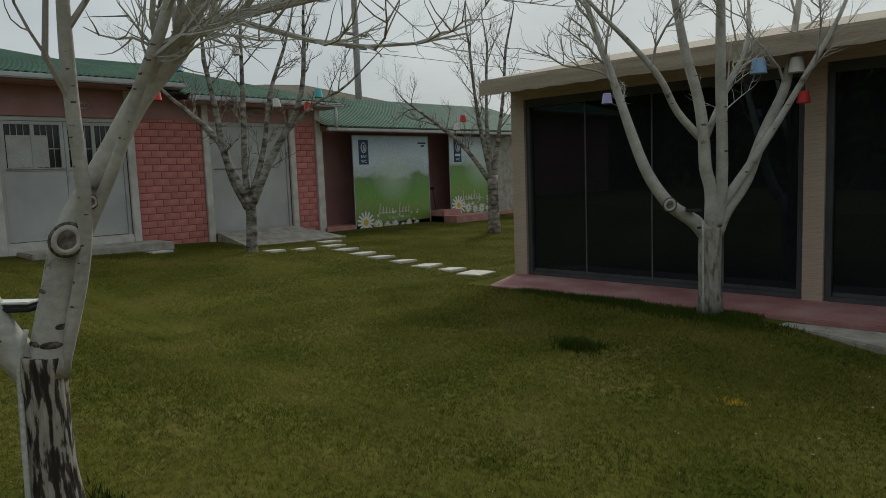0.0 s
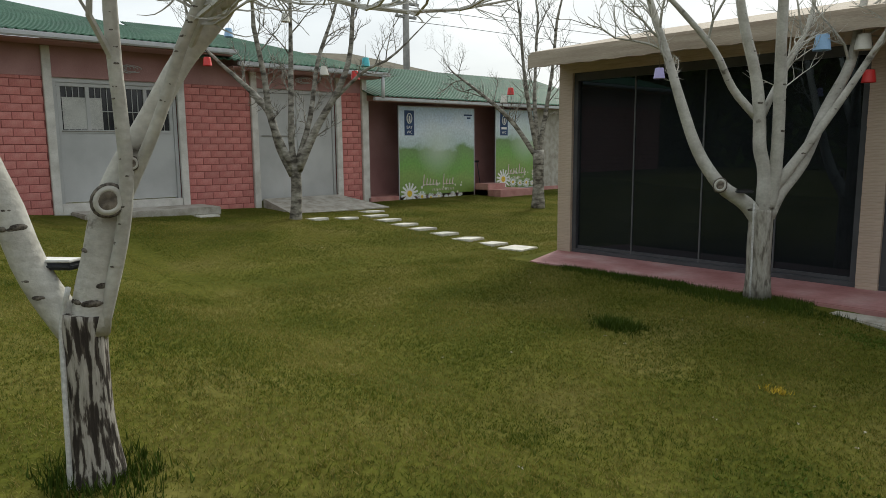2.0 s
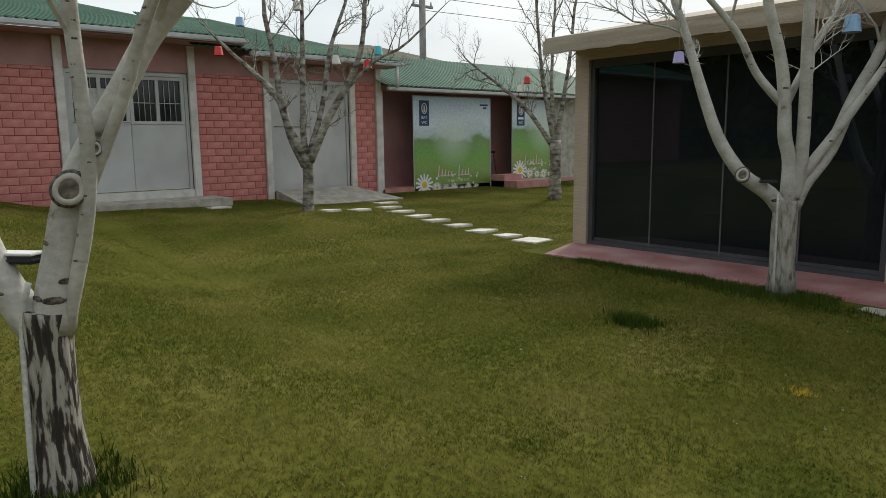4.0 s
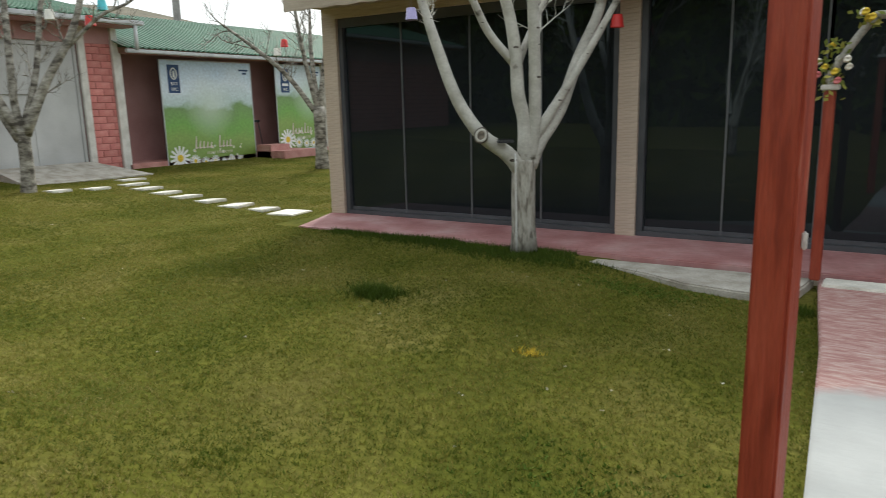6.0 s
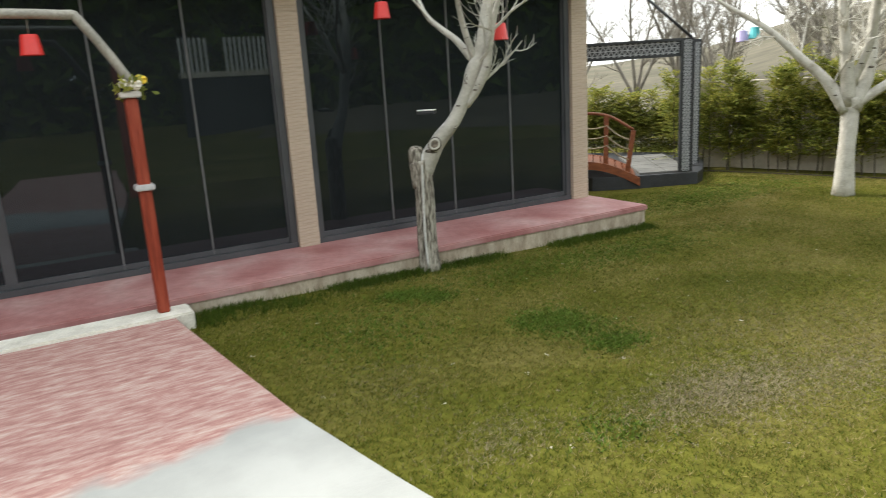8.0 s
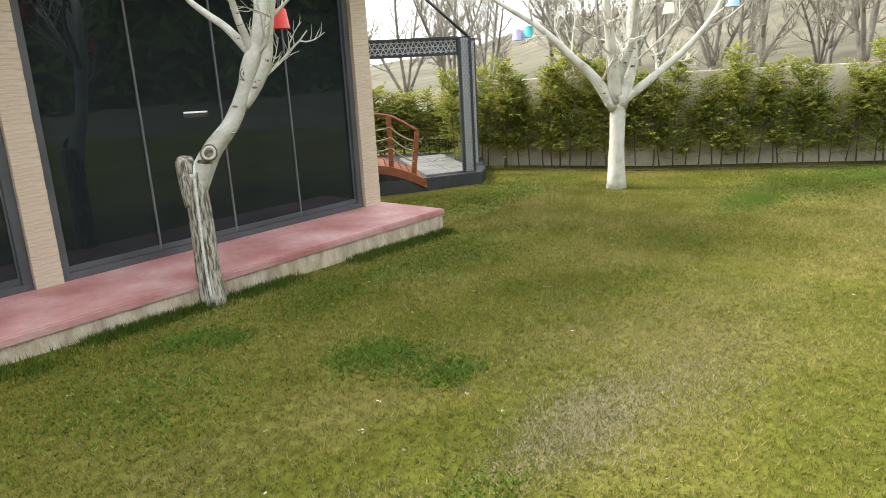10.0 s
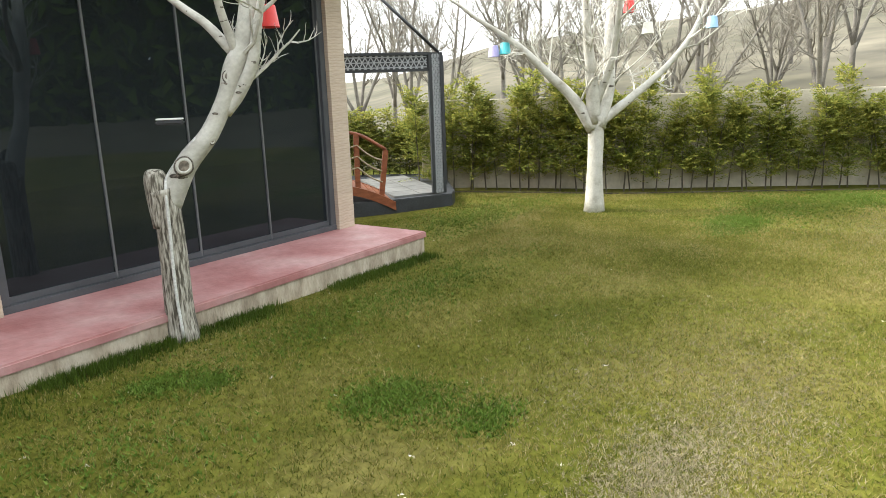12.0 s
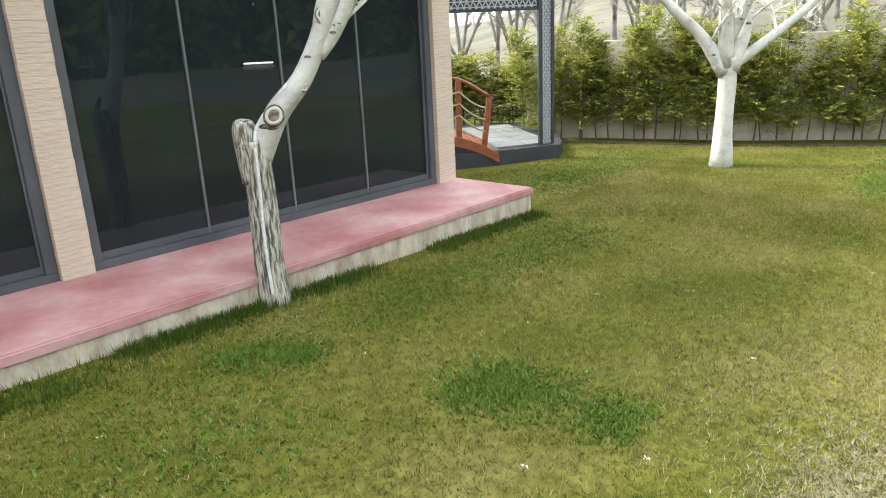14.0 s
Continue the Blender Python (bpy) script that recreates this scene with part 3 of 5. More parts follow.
# unlit room is put into the colour: back wall, floor and ceiling near-black
part("back_wall", box(-7.0, 5.8, 0, 6.12, 6, 3.0), M_PAINTED_DARK, pavilion)
part("room_floor", box(-6.97, 0.31, 0.002, 6.11, 5.79, 0.03), M_PAINTED_DARK, pavilion)
part("room_ceiling", box(-6.97, 0.31, 2.75, 6.11, 5.79, 2.8), M_PAINTED_DARK, pavilion)
bm = bmesh.new()
prof = [(-0.62, 2.93), (-0.62, 3.0), (3.2, 3.75), (6.6, 3.0), (6.6, 2.93), (3.2, 3.68)]
ends = [[bm.verts.new((x, y, z)) for y, z in prof] for x in (-7.24, 6.75)]
for k in range(6):
    bm.faces.new((ends[0][k], ends[0][(k + 1) % 6], ends[1][(k + 1) % 6], ends[1][k]))
bm.faces.new(ends[0][::-1])
bm.faces.new(ends[1])
bmesh.ops.recalc_face_normals(bm, faces=bm.faces)
part("roof", bm, M_FASCIA, pavilion)
part("soffit", box(-7.2, -0.58, 2.86, 6.7, 0.0, 2.9), M_FASCIA, pavilion)
# fascia board with a gently waved lower edge
bm = bmesh.new()
cols = []
for i in range(141):
    x = -7.25 + i * 0.1
    zl = 2.775 + 0.007 * math.sin(i * 1.57) + 0.006 * noise.noise((x * 1.7, 0, 0))
    cols.append([bm.verts.new(c) for c in ((x, -0.655, zl), (x, -0.655, 2.96), (x, -0.62, 2.96), (x, -0.62, zl))])
for a, b in zip(cols, cols[1:]):
    for k in range(4):
        bm.faces.new((a[k], b[k], b[(k + 1) % 4], a[(k + 1) % 4]))
bm.faces.new(cols[0])
bm.faces.new(cols[-1][::-1])
bmesh.ops.recalc_face_normals(bm, faces=bm.faces)
part("fascia", bm, M_FASCIA, pavilion)

# ---- pink store building ----
PX = -15.0
store = thing("store_building", (0, 0.26, 0), "pink painted block building with green corrugated roof", "building", kind="structure")
WALLS = ((-16, -5.5), (-3.02, -1.36), (0.9, 1.67))
for a, b in WALLS:
    part("wall_backing", box(PX - 0.25, a, 0.0, PX - 0.012, b, 3.0), M_JOINT, store)
part("upper_wall", box(PX - 0.25, -16, 3.0, PX - 0.004, 1.67, 3.66), M_MAUVE, store)
part("end_wall", box(-23, 1.45, 0, PX - 0.26, 1.67, 3.66), M_MAUVE, store)
for y in (-5.5, -3.02, -1.36, 0.9, 1.67):
    part("white_post", box(PX - 0.02, y - 0.075, 0.2, PX + 0.06, y + 0.075, 3.55, 0.008), M_WHITE, store)
for a, b in ((-5.42, -3.1), (-1.28, 0.82)):
    part("lintel_panel", box(PX - 0.22, a, 2.98, PX - 0.06, b, 3.02), M_WHITE, store)


def wave_roof(name, corners, parent, pitch=0.15, depth=0.022):
    """A corrugated sheet over a quad given as eave start, eave end, top end, top start."""
    e0, e1, t1, t0 = (np.array(c, float) for c in corners)
    n = max(2, int(np.linalg.norm(e1 - e0) / (pitch / 4)))
    up = np.cross(e1 - e0, t0 - e0)
    up /= np.linalg.norm(up)
    up *= 1 if up[2] > 0 else -1
    V, Fs = [], []
    for i in range(n + 1):
        s = i / n
        w = up * depth * math.sin(2 * math.pi * i / 4 + 0.7)
        lo, hi = e0 + (e1 - e0) * s + w, t0 + (t1 - t0) * s + w
        V += [tuple(lo), tuple(hi), tuple(lo - up * 0.012), tuple(hi - up * 0.012)]
        if i:
            a, b = 4 * i - 4, 4 * i
            Fs += [(a, b, b + 1, a + 1), (a + 2, a + 3, b + 3, b + 2), (a, a + 2, b + 2, b)]
    return raw(name, V, Fs, M_ROOF, parent)


EA, EB = 3.72, 3.5
wave_roof("roof_slope", ((-14.35, -16, EA), (-14.35, -2.1, EA), (-18.6, -5.9, EA + 1.25), (-18.6, -16, EA + 1.25)), store)
wave_roof("roof_slope", ((-14.35, -2.1, EA), (-22.8, -2.1, EA), (-18.6, -5.9, EA + 1.25), (-18.6, -5.9, EA + 1.25)), store)
wave_roof("roof_slope", ((-14.38, -3.2, EB), (-14.38, 1.95, EB), (-17.8, -1.4, EB + 1.1), (-17.8, -3.2, EB + 1.1)), store)
wave_roof("roof_slope", ((-14.38, 1.95, EB), (-21.2, 1.95, EB), (-17.8, -1.4, EB + 1.1), (-17.8, -1.4, EB + 1.1)), store)
part("gutter", box(-14.36, -16, EA - 0.13, -14.24, -2.05, EA - 0.03, 0.02), M_GUTTER, store)
part("gutter", box(-14.39, -2.0, EB - 0.13, -14.27, 2.0, EB - 0.03, 0.02), M_GUTTER, store)
part("eave_board", box(-14.95, -16, EA - 0.16, -14.37, -2.1, EA - 0.13), M_MAUVE, store)
part("eave_board", box(-14.95, -2.09, EB - 0.16, -14.40, 1.9, EB - 0.13), M_MAUVE, store)
tube("downpipe", [(-14.33, 1.8, EB - 0.1), (-14.33, 1.8, 2.85)], 0.04, M_GUTTER, store)


def sheet_door(y0, y1, z0, z1, windows):
    """A double sheet-metal door; the upper third may be barred windows."""
    d = thing("store_door", (PX - 0.1, y0, z0), "grey sheet-metal double door" + (" with barred windows" if windows else " closed under the eave"), "door", kind="structure")
    w, h = y1 - y0, z1 - z0
    part("door_frame", box(-0.06, 0, h - 0.07, 0.06, w, h, 0.004), M_DOOR, d)
    part("door_frame", box(-0.06, 0, 0, 0.06, 0.07, h - 0.07, 0.004), M_DOOR, d)
    part("door_frame", box(-0.06, w - 0.07, 0, 0.06, w, h - 0.07, 0.004), M_DOOR, d)
    for k in range(2):
        a, b = 0.07 + k * (w - 0.14) / 2 + 0.004, 0.07 + (k + 1) * (w - 0.14) / 2 - 0.004
        zt = h * 0.57 if windows else h - 0.075
        leaf = part("door_leaf", box(-0.02, a, 0.02, 0.03, b, zt, 0.004), M_DOOR, d)
        if windows:
            part("mid_rail", box(-0.02, a, zt, 0.045, b, zt + 0.06, 0.004), M_DOOR, leaf)
            part("top_rail", box(-0.02, a, h - 0.14, 0.04, b, h - 0.075, 0.004), M_DOOR, leaf)
            for q in (a, (a + b) / 2 - 0.035, b - 0.07):
                part("stile", box(-0.02, q, zt + 0.06, 0.04, q + 0.07, h - 0.14, 0.004), M_DOOR, leaf)
            part("pane", box(-0.015, a + 0.07, zt + 0.06, -0.005, b - 0.07, h - 0.14), M_GLASSBACK, leaf)
            for q in (a + 0.07, (a + b) / 2 + 0.035):
                for i in range(1, 4):
                    y = q + i * ((b - a) / 2 - 0.105) / 4
                    tube("bar", [(0.012, y, zt + 0.06), (0.012, y, h - 0.14)], 0.008, M_DOOR, leaf, 6)
                tube("bar_collar", [(0.014, q, zt + 0.42), (0.014, q + (b - a) / 2 - 0.105, zt + 0.42)], 0.009, M_DOOR, leaf, 6)
            if k == 0:
                part("paper_sheet", box(0.022, a + 0.09, zt + 0.07, 0.024, b - 0.28, h - 0.34), M_PAPER, leaf, "faded paper behind the bars")
    part("lock_plate", box(0.03, w / 2 + 0.02, h * 0.47, 0.045, w / 2 + 0.06, h * 0.54, 0.004), M_GUTTER, d)
    tube("latch_bar", [(0.05, 0.12, h * 0.585), (0.05, w / 2 - 0.02, h * 0.585)], 0.011, M_PIPE, d, 6)
    return d


sheet_door(-5.16, -2.84, 0.62, 2.98, True)
sheet_door(-1.02, 1.08, 0.45, 2.98, False)
part("white_sill", box(PX - 0.2, -5.42, 0.2, PX + 0.04, -3.1, 0.62, 0.006), M_WHITE, store)
step = part("door_step", box(PX + 0.045, -5.04, 0.1, PX + 1.0, -2.44, 0.47, 0.02), M_CONCRETE)
tagged(step, "worn concrete step before the barred store door", "step", kind="structure")
bm = bmesh.new()
a = [bm.verts.new(c) for c in ((PX + 0.065, -0.99, 0.0), (PX + 1.45, -1.04, 0.0), (PX + 1.45, -1.04, 0.24), (PX + 0.065, -0.99, 0.5))]
b = [bm.verts.new(c) for c in ((PX + 0.065, 1.06, 0.0), (PX + 1.45, 1.56, 0.0), (PX + 1.45, 1.56, 0.24), (PX + 0.065, 1.06, 0.5))]
for k in range(4):
    bm.faces.new((a[k], a[(k + 1) % 4], b[(k + 1) % 4], b[k]))
bm.faces.new(a[::-1])
bm.faces.new(b)
bmesh.ops.recalc_face_normals(bm, faces=bm.faces)
tagged(part("door_ramp", bm, M_CONCRETE), "sloping concrete ramp up to the store door", "ramp", kind="structure")
for y, z in ((-3.89, 3.22), (0.06, 3.22)):
    V, Fs = [], []
    for k in range(5):
        c = [(0.045 + 0.01 * k, 0.05 * k + 0.16 * math.cos(t) * (0.5 + 0.12 * k), 0.1 * math.sin(t) * (0.5 + 0.15 * (k % 3))) for t in np.linspace(0, 5.5, 14)]
        tube_into(V, Fs, c, [0.008] * 14, 5)
    orn = raw("wall_ornament", V, Fs, M_GUTTER, None, True)
    orn.matrix_basis = pose(PX - 0.004, y, z)
    tagged(orn, "scrolled wire ornament hung on the mauve wall", "ornament", "wall ornaments")

# ---- washroom building with the printed meadow panels ----
wc = thing("washroom_building", (0, 0.26, 0), "low mauve building with green corrugated roof", "building", kind="structure")
part("back_wall", box(-16.0, 1.68, 0, -15.8, 12, 2.95), M_MAUVE, wc)
part("porch_floor", box(-15.8, 1.68, 0, PX + 0.05, 12, 0.36, 0.01), M_STEP, wc)
part("porch_beam", box(PX - 0.12, 1.68, 2.82, PX + 0.0, 12, 2.96, 0.008), M_MAUVE, wc)
part("plain_wall", box(PX - 0.1, 8.35, 0.36, PX, 12, 2.82), M_CONCRETE, wc)
wave_roof("roof_slope", ((-14.5, 1.6, 2.93), (-14.5, 12, 2.93), (-18.2, 12, 4.12), (-18.2, 1.6, 4.12)), wc)
wave_roof("roof_slope", ((-21.9, 1.6, 2.93), (-21.9, 12, 2.93), (-18.2, 12, 4.12), (-18.2, 1.6, 4.12)), wc)
part("gutter", box(-14.5, 1.6, 2.8, -14.4, 12, 2.88, 0.015), M_GUTTER, wc)
part("white_corner_post", box(PX - 0.02, 1.7, 0.2, PX + 0.05, 1.8, 2.82, 0.006), M_WHITE, wc)


def meadow_panel(y0, y1, z0, z1, icon):
    p = thing("meadow_panel", (PX + 0.05, y0, z0), "large printed panel of a daisy meadow under pale sky", "panel", "printed meadow panels")
    w, h = y1 - y0, z1 - z0
    part("sheet", box(-0.02, 0, 0, 0, w, h), M_MEADOW, p)
    for a, b, c, d in ((0, 0, w, 0.025), (0, h - 0.025, w, h), (0, 0.025, 0.025, h - 0.025), (w - 0.025, 0.025, w, h - 0.025)):
        part("edge_strip", box(-0.025, a, b, 0.008, c, d, 0.003), M_GUTTER, p)
    sign = part("blue_sign", box(0, 0.22, h - 0.78, 0.006, 0.55, h - 0.12), M_BLUE_SIGN, p, "dark blue sign")
    V, Fs = [], []
    ring = [(0.012, 0.385 + 0.085 * math.cos(t), h - 0.33 + 0.13 * math.sin(t)) for t in np.linspace(0, 2 * math.pi, 20)]
    tube_into(V, Fs, ring, [0.014] * 20, 5)
    tube_into(V, Fs, [(0.012, 0.385, h - 0.42), (0.012, 0.385, h - 0.26)], [0.03, 0.02], 6)
    raw("icon", V, Fs, M_PRINT_WHITE, sign)
    for k, txt in enumerate(("BAY", "WC") if icon else ("", "WC")):
        if txt:
            cu = bpy.data.curves.new("word", "FONT")
            cu.body, cu.size, cu.align_x, cu.extrude = txt, 0.11, "CENTER", 0.001
            tx = new("word", cu)
            tx.parent = sign
            tx.matrix_basis = pose(0.009, 0.385, h - 0.6 - 0.13 * k, 90, 0, 90)
            cu.materials.append(M_PRINT_WHITE)
        else:
            part("word_bar", box(0.006, 0.27, h - 0.6, 0.008, 0.5, h - 0.53), M_PRINT_WHITE, sign)
    for a, b, c in ((w - 0.42, w - 0.1, h - 0.22), (w - 0.3, w - 0.16, h - 0.3)):
        part("small_text_bar", box(0, a, c, 0.003, b, c + 0.045), M_BLUE_SIGN, p)
    # the large name and the line below it, as plain strokes
    for a, b in ((0.30, 0.50), (0.56, 0.70)):
        V, Fs = [], []
        y = w * a
        while y < w * b:
            hh = random.uniform(0.12, 0.2) if y > w * a + 0.05 else 0.3
            tube_into(V, Fs, [(0.004, y, h * 0.19), (0.004, y + 0.04, h * 0.19 + hh)], [0.02, 0.014], 5)
            tube_into(V, Fs, [(0.004, y, h * 0.19), (0.004, y + 0.08, h * 0.2)], [0.014, 0.01], 5)
            y += 0.115
        raw("lettering_line", V, Fs, M_PRINT_ROSE, p)
    V, Fs = [], []
    y = w * 0.42
    while y < w * 0.7:
        tube_into(V, Fs, [(0.004, y, h * 0.13), (0.004, y + 0.02, h * 0.13 + 0.07)], [0.008, 0.006], 5)
        y += 0.06
    raw("lettering_line", V, Fs, M_PRINT_ROSE, p)
    rng = random.Random(5 + icon)
    spots = [(0.36, 0.30, 0.30), (0.8, 0.2, 0.16), (1.12, 0.16, 0.13), (1.42, 0.16, 0.15), (1.7, 0.14, 0.09), (1.95, 0.2, 0.1), (2.2, 0.13, 0.08)]
    spots += [(rng.uniform(0.6, w - 0.12), rng.uniform(0.08, 0.55), rng.uniform(0.025, 0.05)) for _ in range(26)]
    for k, (y, z, r) in enumerate(s for s in spots if s[0] + s[2] < w):
        n = 14 if r > 0.08 else 7
        x = 0.005 + 0.0004 * k
        V = [(x, y, z)] + [(x, y + r * f * math.cos(a), z + r * f * math.sin(a)) for i in range(n) for f, a in ((0.45, 2 * math.pi * i / n), (1.0, 2 * math.pi * (i + 0.3) / n), (1.0, 2 * math.pi * (i + 0.7) / n))]
        Fs = [(0, 1 + i, 1 + (i + 1) % (3 * n)) for i in range(3 * n)]
        daisy = raw("daisy", V, Fs, M_PRINT_WHITE, p)
        V = [(0.007 + 0.0004 * k, y + 0.3 * r * math.cos(t), z + 0.3 * r * math.sin(t)) for t in np.linspace(0, 2 * math.pi, 11)[:-1]]
        raw("daisy_eye", V, [tuple(range(10))], M_YELLOW, daisy)
    return p


meadow_panel(3.0, 5.83, 0.1, 2.74, 1)
meadow_panel(6.7, 8.6, 0.36, 2.76, 0)
for a, b, z in ((PX + 0.06, PX + 1.1, 0.42), (PX + 0.06, PX + 0.6, 0.58)):
    part("entry_step", box(a, 5.58, 0.1, b, 6.95 - (z - 0.42) * 4, z, 0.012), M_STEP, wc)
stool = thing("stool", (-15.5, 6.25, 0.36), "dark metal stool in the washroom porch", "stool")
part("seat", box(-0.16, -0.16, 0.82, 0.16, 0.16, 0.88, 0.01), M_GLASSBACK, stool)
for sx in (-1, 1):
    for sy in (-1, 1):
        tube("leg", [(sx * 0.2, sy * 0.2, 0), (sx * 0.12, sy * 0.12, 0.82)], 0.012, M_BLACK, stool, 6)

# stepping stones from the terrace corner to the store
STONES = ((-7.8, -0.24, 0.5), (-8.42, -0.21, 0.36), (-9.02, -0.22, 0.42), (-9.7, -0.17, 0.4), (-10.38, -0.12, 0.44), (-11.0, -0.06, 0.42), (-11.7, 0.06, 0.45), (-12.42, 0.28, 0.48), (-13.18, 0.74, 0.5), (-13.8, 1.34, 0.5), (-12.3, -0.54, 0.36), (-12.45, -1.15, 0.34), (-13.75, -2.9, 0.42))
for k, (x, y, s) in enumerate(STONES):
    rng = random.Random(k)
    slab = part("stepping_stone", box(-0.24, -s / 2, -0.06, 0.24, s / 2, 0.022, 0.012), M_SLAB)
    slab.matrix_basis = pose(x, y, float(lawn_z(x, y)), 0, -3.5 if x < -8 else 0, rng.uniform(-10, 10))
    tagged(slab, "pale square stepping stone set in the lawn", "paving slab", "stepping stones")

# utility pole behind the store
pole = thing("utility_pole", (-24, 10.72, 0.3), "grey utility pole with crossarms behind the roofs", "pole")
tube("shaft", [(0, 0, 0), (0, 0, 9.5)], [0.17, 0.12], M_POLE, pole, 10)
for z, w in ((7.3, 0.7), (6.75, 0.55)):
    part("crossarm", box(-0.06, -w, z, 0.06, w, z + 0.1, 0.01), M_POLE, pole)
    for s in (-0.85, 0.85):
        tube("insulator", [(0, w * s, z + 0.1), (0, w * s, z + 0.26)], [0.05, 0.035], M_GUTTER, pole, 8)
for k, z in enumerate((7.5, 6.95)):
    wire = tube("overhead_wire", smooth_line([(-24, 10.7, z), (-20, 26, z - 0.5), (-14, 48, z + 0.2)], 8), 0.012, M_BLACK, None, 5)
    tagged(wire, "thin overhead power line across the sky", "wire", "overhead wires")


# ---- flower arches over the path ----
def arch(xl, xr, y, z, post_w, tall, turn=0):
    a = thing("flower_arch", ((xl + xr) / 2, y, z), "red wooden posts joined by a bent grey tube arch", "arch", "flower arches", turn=turn)
    half = (xr - xl) / 2
    h = tall
    for s in (-1, 1):
        post = part("post", box(s * half - post_w / 2, -post_w / 2, 0, s * half + post_w / 2, post_w / 2, h, 0.009), M_REDPOST, a)
        part("collar", box(s * half - post_w * 0.8, -post_w * 0.8, h, s * half + post_w * 0.8, post_w * 0.8, h + 0.045, 0.008), M_WHITE, post)
    tube("bent_tube", smooth_line([(-half, 0, h + 0.04), (-half, 0, h + 0.14), (-half + 0.24, 0, h + 0.52), (-half + 0.34, 0, h + 0.56), (0, 0, h + 0.57), (half - 0.34, 0, h + 0.56), (half - 0.24, 0, h + 0.52), (half, 0, h + 0.14), (half, 0, h + 0.04)], 3), 0.032, M_PIPE, a, 8)
    return a


def rose_cluster(at, n, size, seed, tall=1.0):
    rng = random.Random(seed)
    c = thing("artificial_flowers", at, "cluster of artificial roses tied to an arch post", "flowers", "artificial roses")
    VL, FL = [], []
    for k in range(n * 9):
        p = Vector((rng.gauss(0, size * 0.5), rng.gauss(0, size * 0.5), rng.uniform(-0.3, 1) * size * tall))
        d = Vector((rng.gauss(0, 1), rng.gauss(0, 1), rng.gauss(0, 0.8))).normalized()
        s = d.orthogonal().normalized()
        L, w, i = 0.055, 0.02, len(VL)
        VL += [(p - d * 0.01)[:], (p + d * L * 0.5 + s * w)[:], (p + d * L)[:], (p + d * L * 0.5 - s * w)[:]]
        FL.append((i, i + 1, i + 2, i + 3))
    tagged(raw("leaf_sprays", VL, FL, M_HEDGE, c), kind="stuff")
    for k in range(n):
        p = Vector((rng.gauss(0, size * 0.5), rng.gauss(0, size * 0.5) - 0.03, rng.uniform(0, 1) * size * tall))
        bm = bmesh.new()
        bmesh.ops.create_icosphere(bm, subdivisions=2, radius=0.028)
        for v in bm.verts:
            v.co *= 1 + 0.22 * math.sin(9 * math.atan2(v.co.y, v.co.x) + 40 * v.co.z)
            v.co += p
        part("rose", bm, rng.choice((M_PETAL_W, M_PETAL_W, M_PETAL_R, M_YELLOW)), c)
    return c


back_arch = arch(-0.73, 0.98, -1.17, -0.03, 0.085, 1.585)
front_arch = arch(-0.525, 1.815, -5.895, -0.1, 0.105, 2.2, -9.1)
rose_cluster((-0.73, -1.17, 1.585), 9, 0.14, 3, 2.6)
rose_cluster((0.98, -1.17, 1.595), 7, 0.11, 4)
rose_cluster((-0.5, -1.17, 2.065), 5, 0.08, 8)
clip = part("white_clip", box(-0.454, -5.705, 1.1, -0.44, -5.691, 1.15, 0.004), M_CABLE)
tagged(clip, "white cord end hooked on the red post", "hook")
band = part("post_band", box(0.915, -1.24, 0.9, 1.045, -1.1, 0.945, 0.008), M_GUTTER)
tagged(band, "small grey clamp round the red post", "clamp")
switch = part("post_box", box(1.85, -6.14, 1.33, 1.92, -6.06, 1.4, 0.008), M_GUTTER)
tagged(switch, "grey cable clamp fixed to the front post", "clamp")


# ---- hanging cups ----
def cup_mesh(c):
    V, Fs, n = [], [], 16
    for r, z in ((0.0, 0.0), (0.06, 0.0), (0.066, -0.01), (0.088, -0.16), (0.092, -0.165), (0.084, -0.16), (0.06, -0.012), (0.0, -0.01)):
        for j in range(n):
            a = 2 * math.pi * j / n
            V.append((r * math.cos(a), r * math.sin(a), z))
    for i in range(7):
        for j in range(n):
            Fs.append((i * n + j, i * n + (j + 1) % n, (i + 1) * n + (j + 1) % n, (i + 1) * n + j))
    me = bpy.data.meshes.new("cup")
    me.from_pydata(V, [], Fs)
    me.materials.append(CUPS[c])
    me.shade_smooth()
    return me


CUP = {c: cup_mesh(c) for c in CUPS}


def hang(c, x, y, z, string=0.25, s=1.0):
    t = thing("hanging_cup", (x, y, z + 0.08 * s), c + " plastic cup lamp hung upside down on a thread", "hanging lamp", "hanging cup lamps")
    b = new("cup", CUP[c])
    b.parent = t
    b.scale = (s, s, s)
    tube("thread", [(0, 0, -0.01), (0.004, 0, string)], 0.003, M_TWIG, t, 4)


for c, x, y, z in (("blue", -13.41, -2.37, 3.87), ("white", -12.23, -0.98, 3.14), ("red", -11.83, -0.53, 3.05), ("red", -13.7, -2.7, 3.33), ("teal", -11.69, -0.37, 3.3), ("white", -12.69, -1.53, 4.15), ("red", -12.0, 4.16, 2.97), ("white", -12.1, 4.03, 2.78)):
    hang(c, x, y, z)
for c, x, y, z in (("purple", -4.235, -2.044, 2.37), ("blue", -3.107, -0.825, 2.665), ("white", -2.819, -0.518, 2.665), ("red", -2.764, -0.456, 2.32)):
    hang(c, x, y, z, 0.3, {"purple": 0.66, "red": 0.78}.get(c, 0.98))
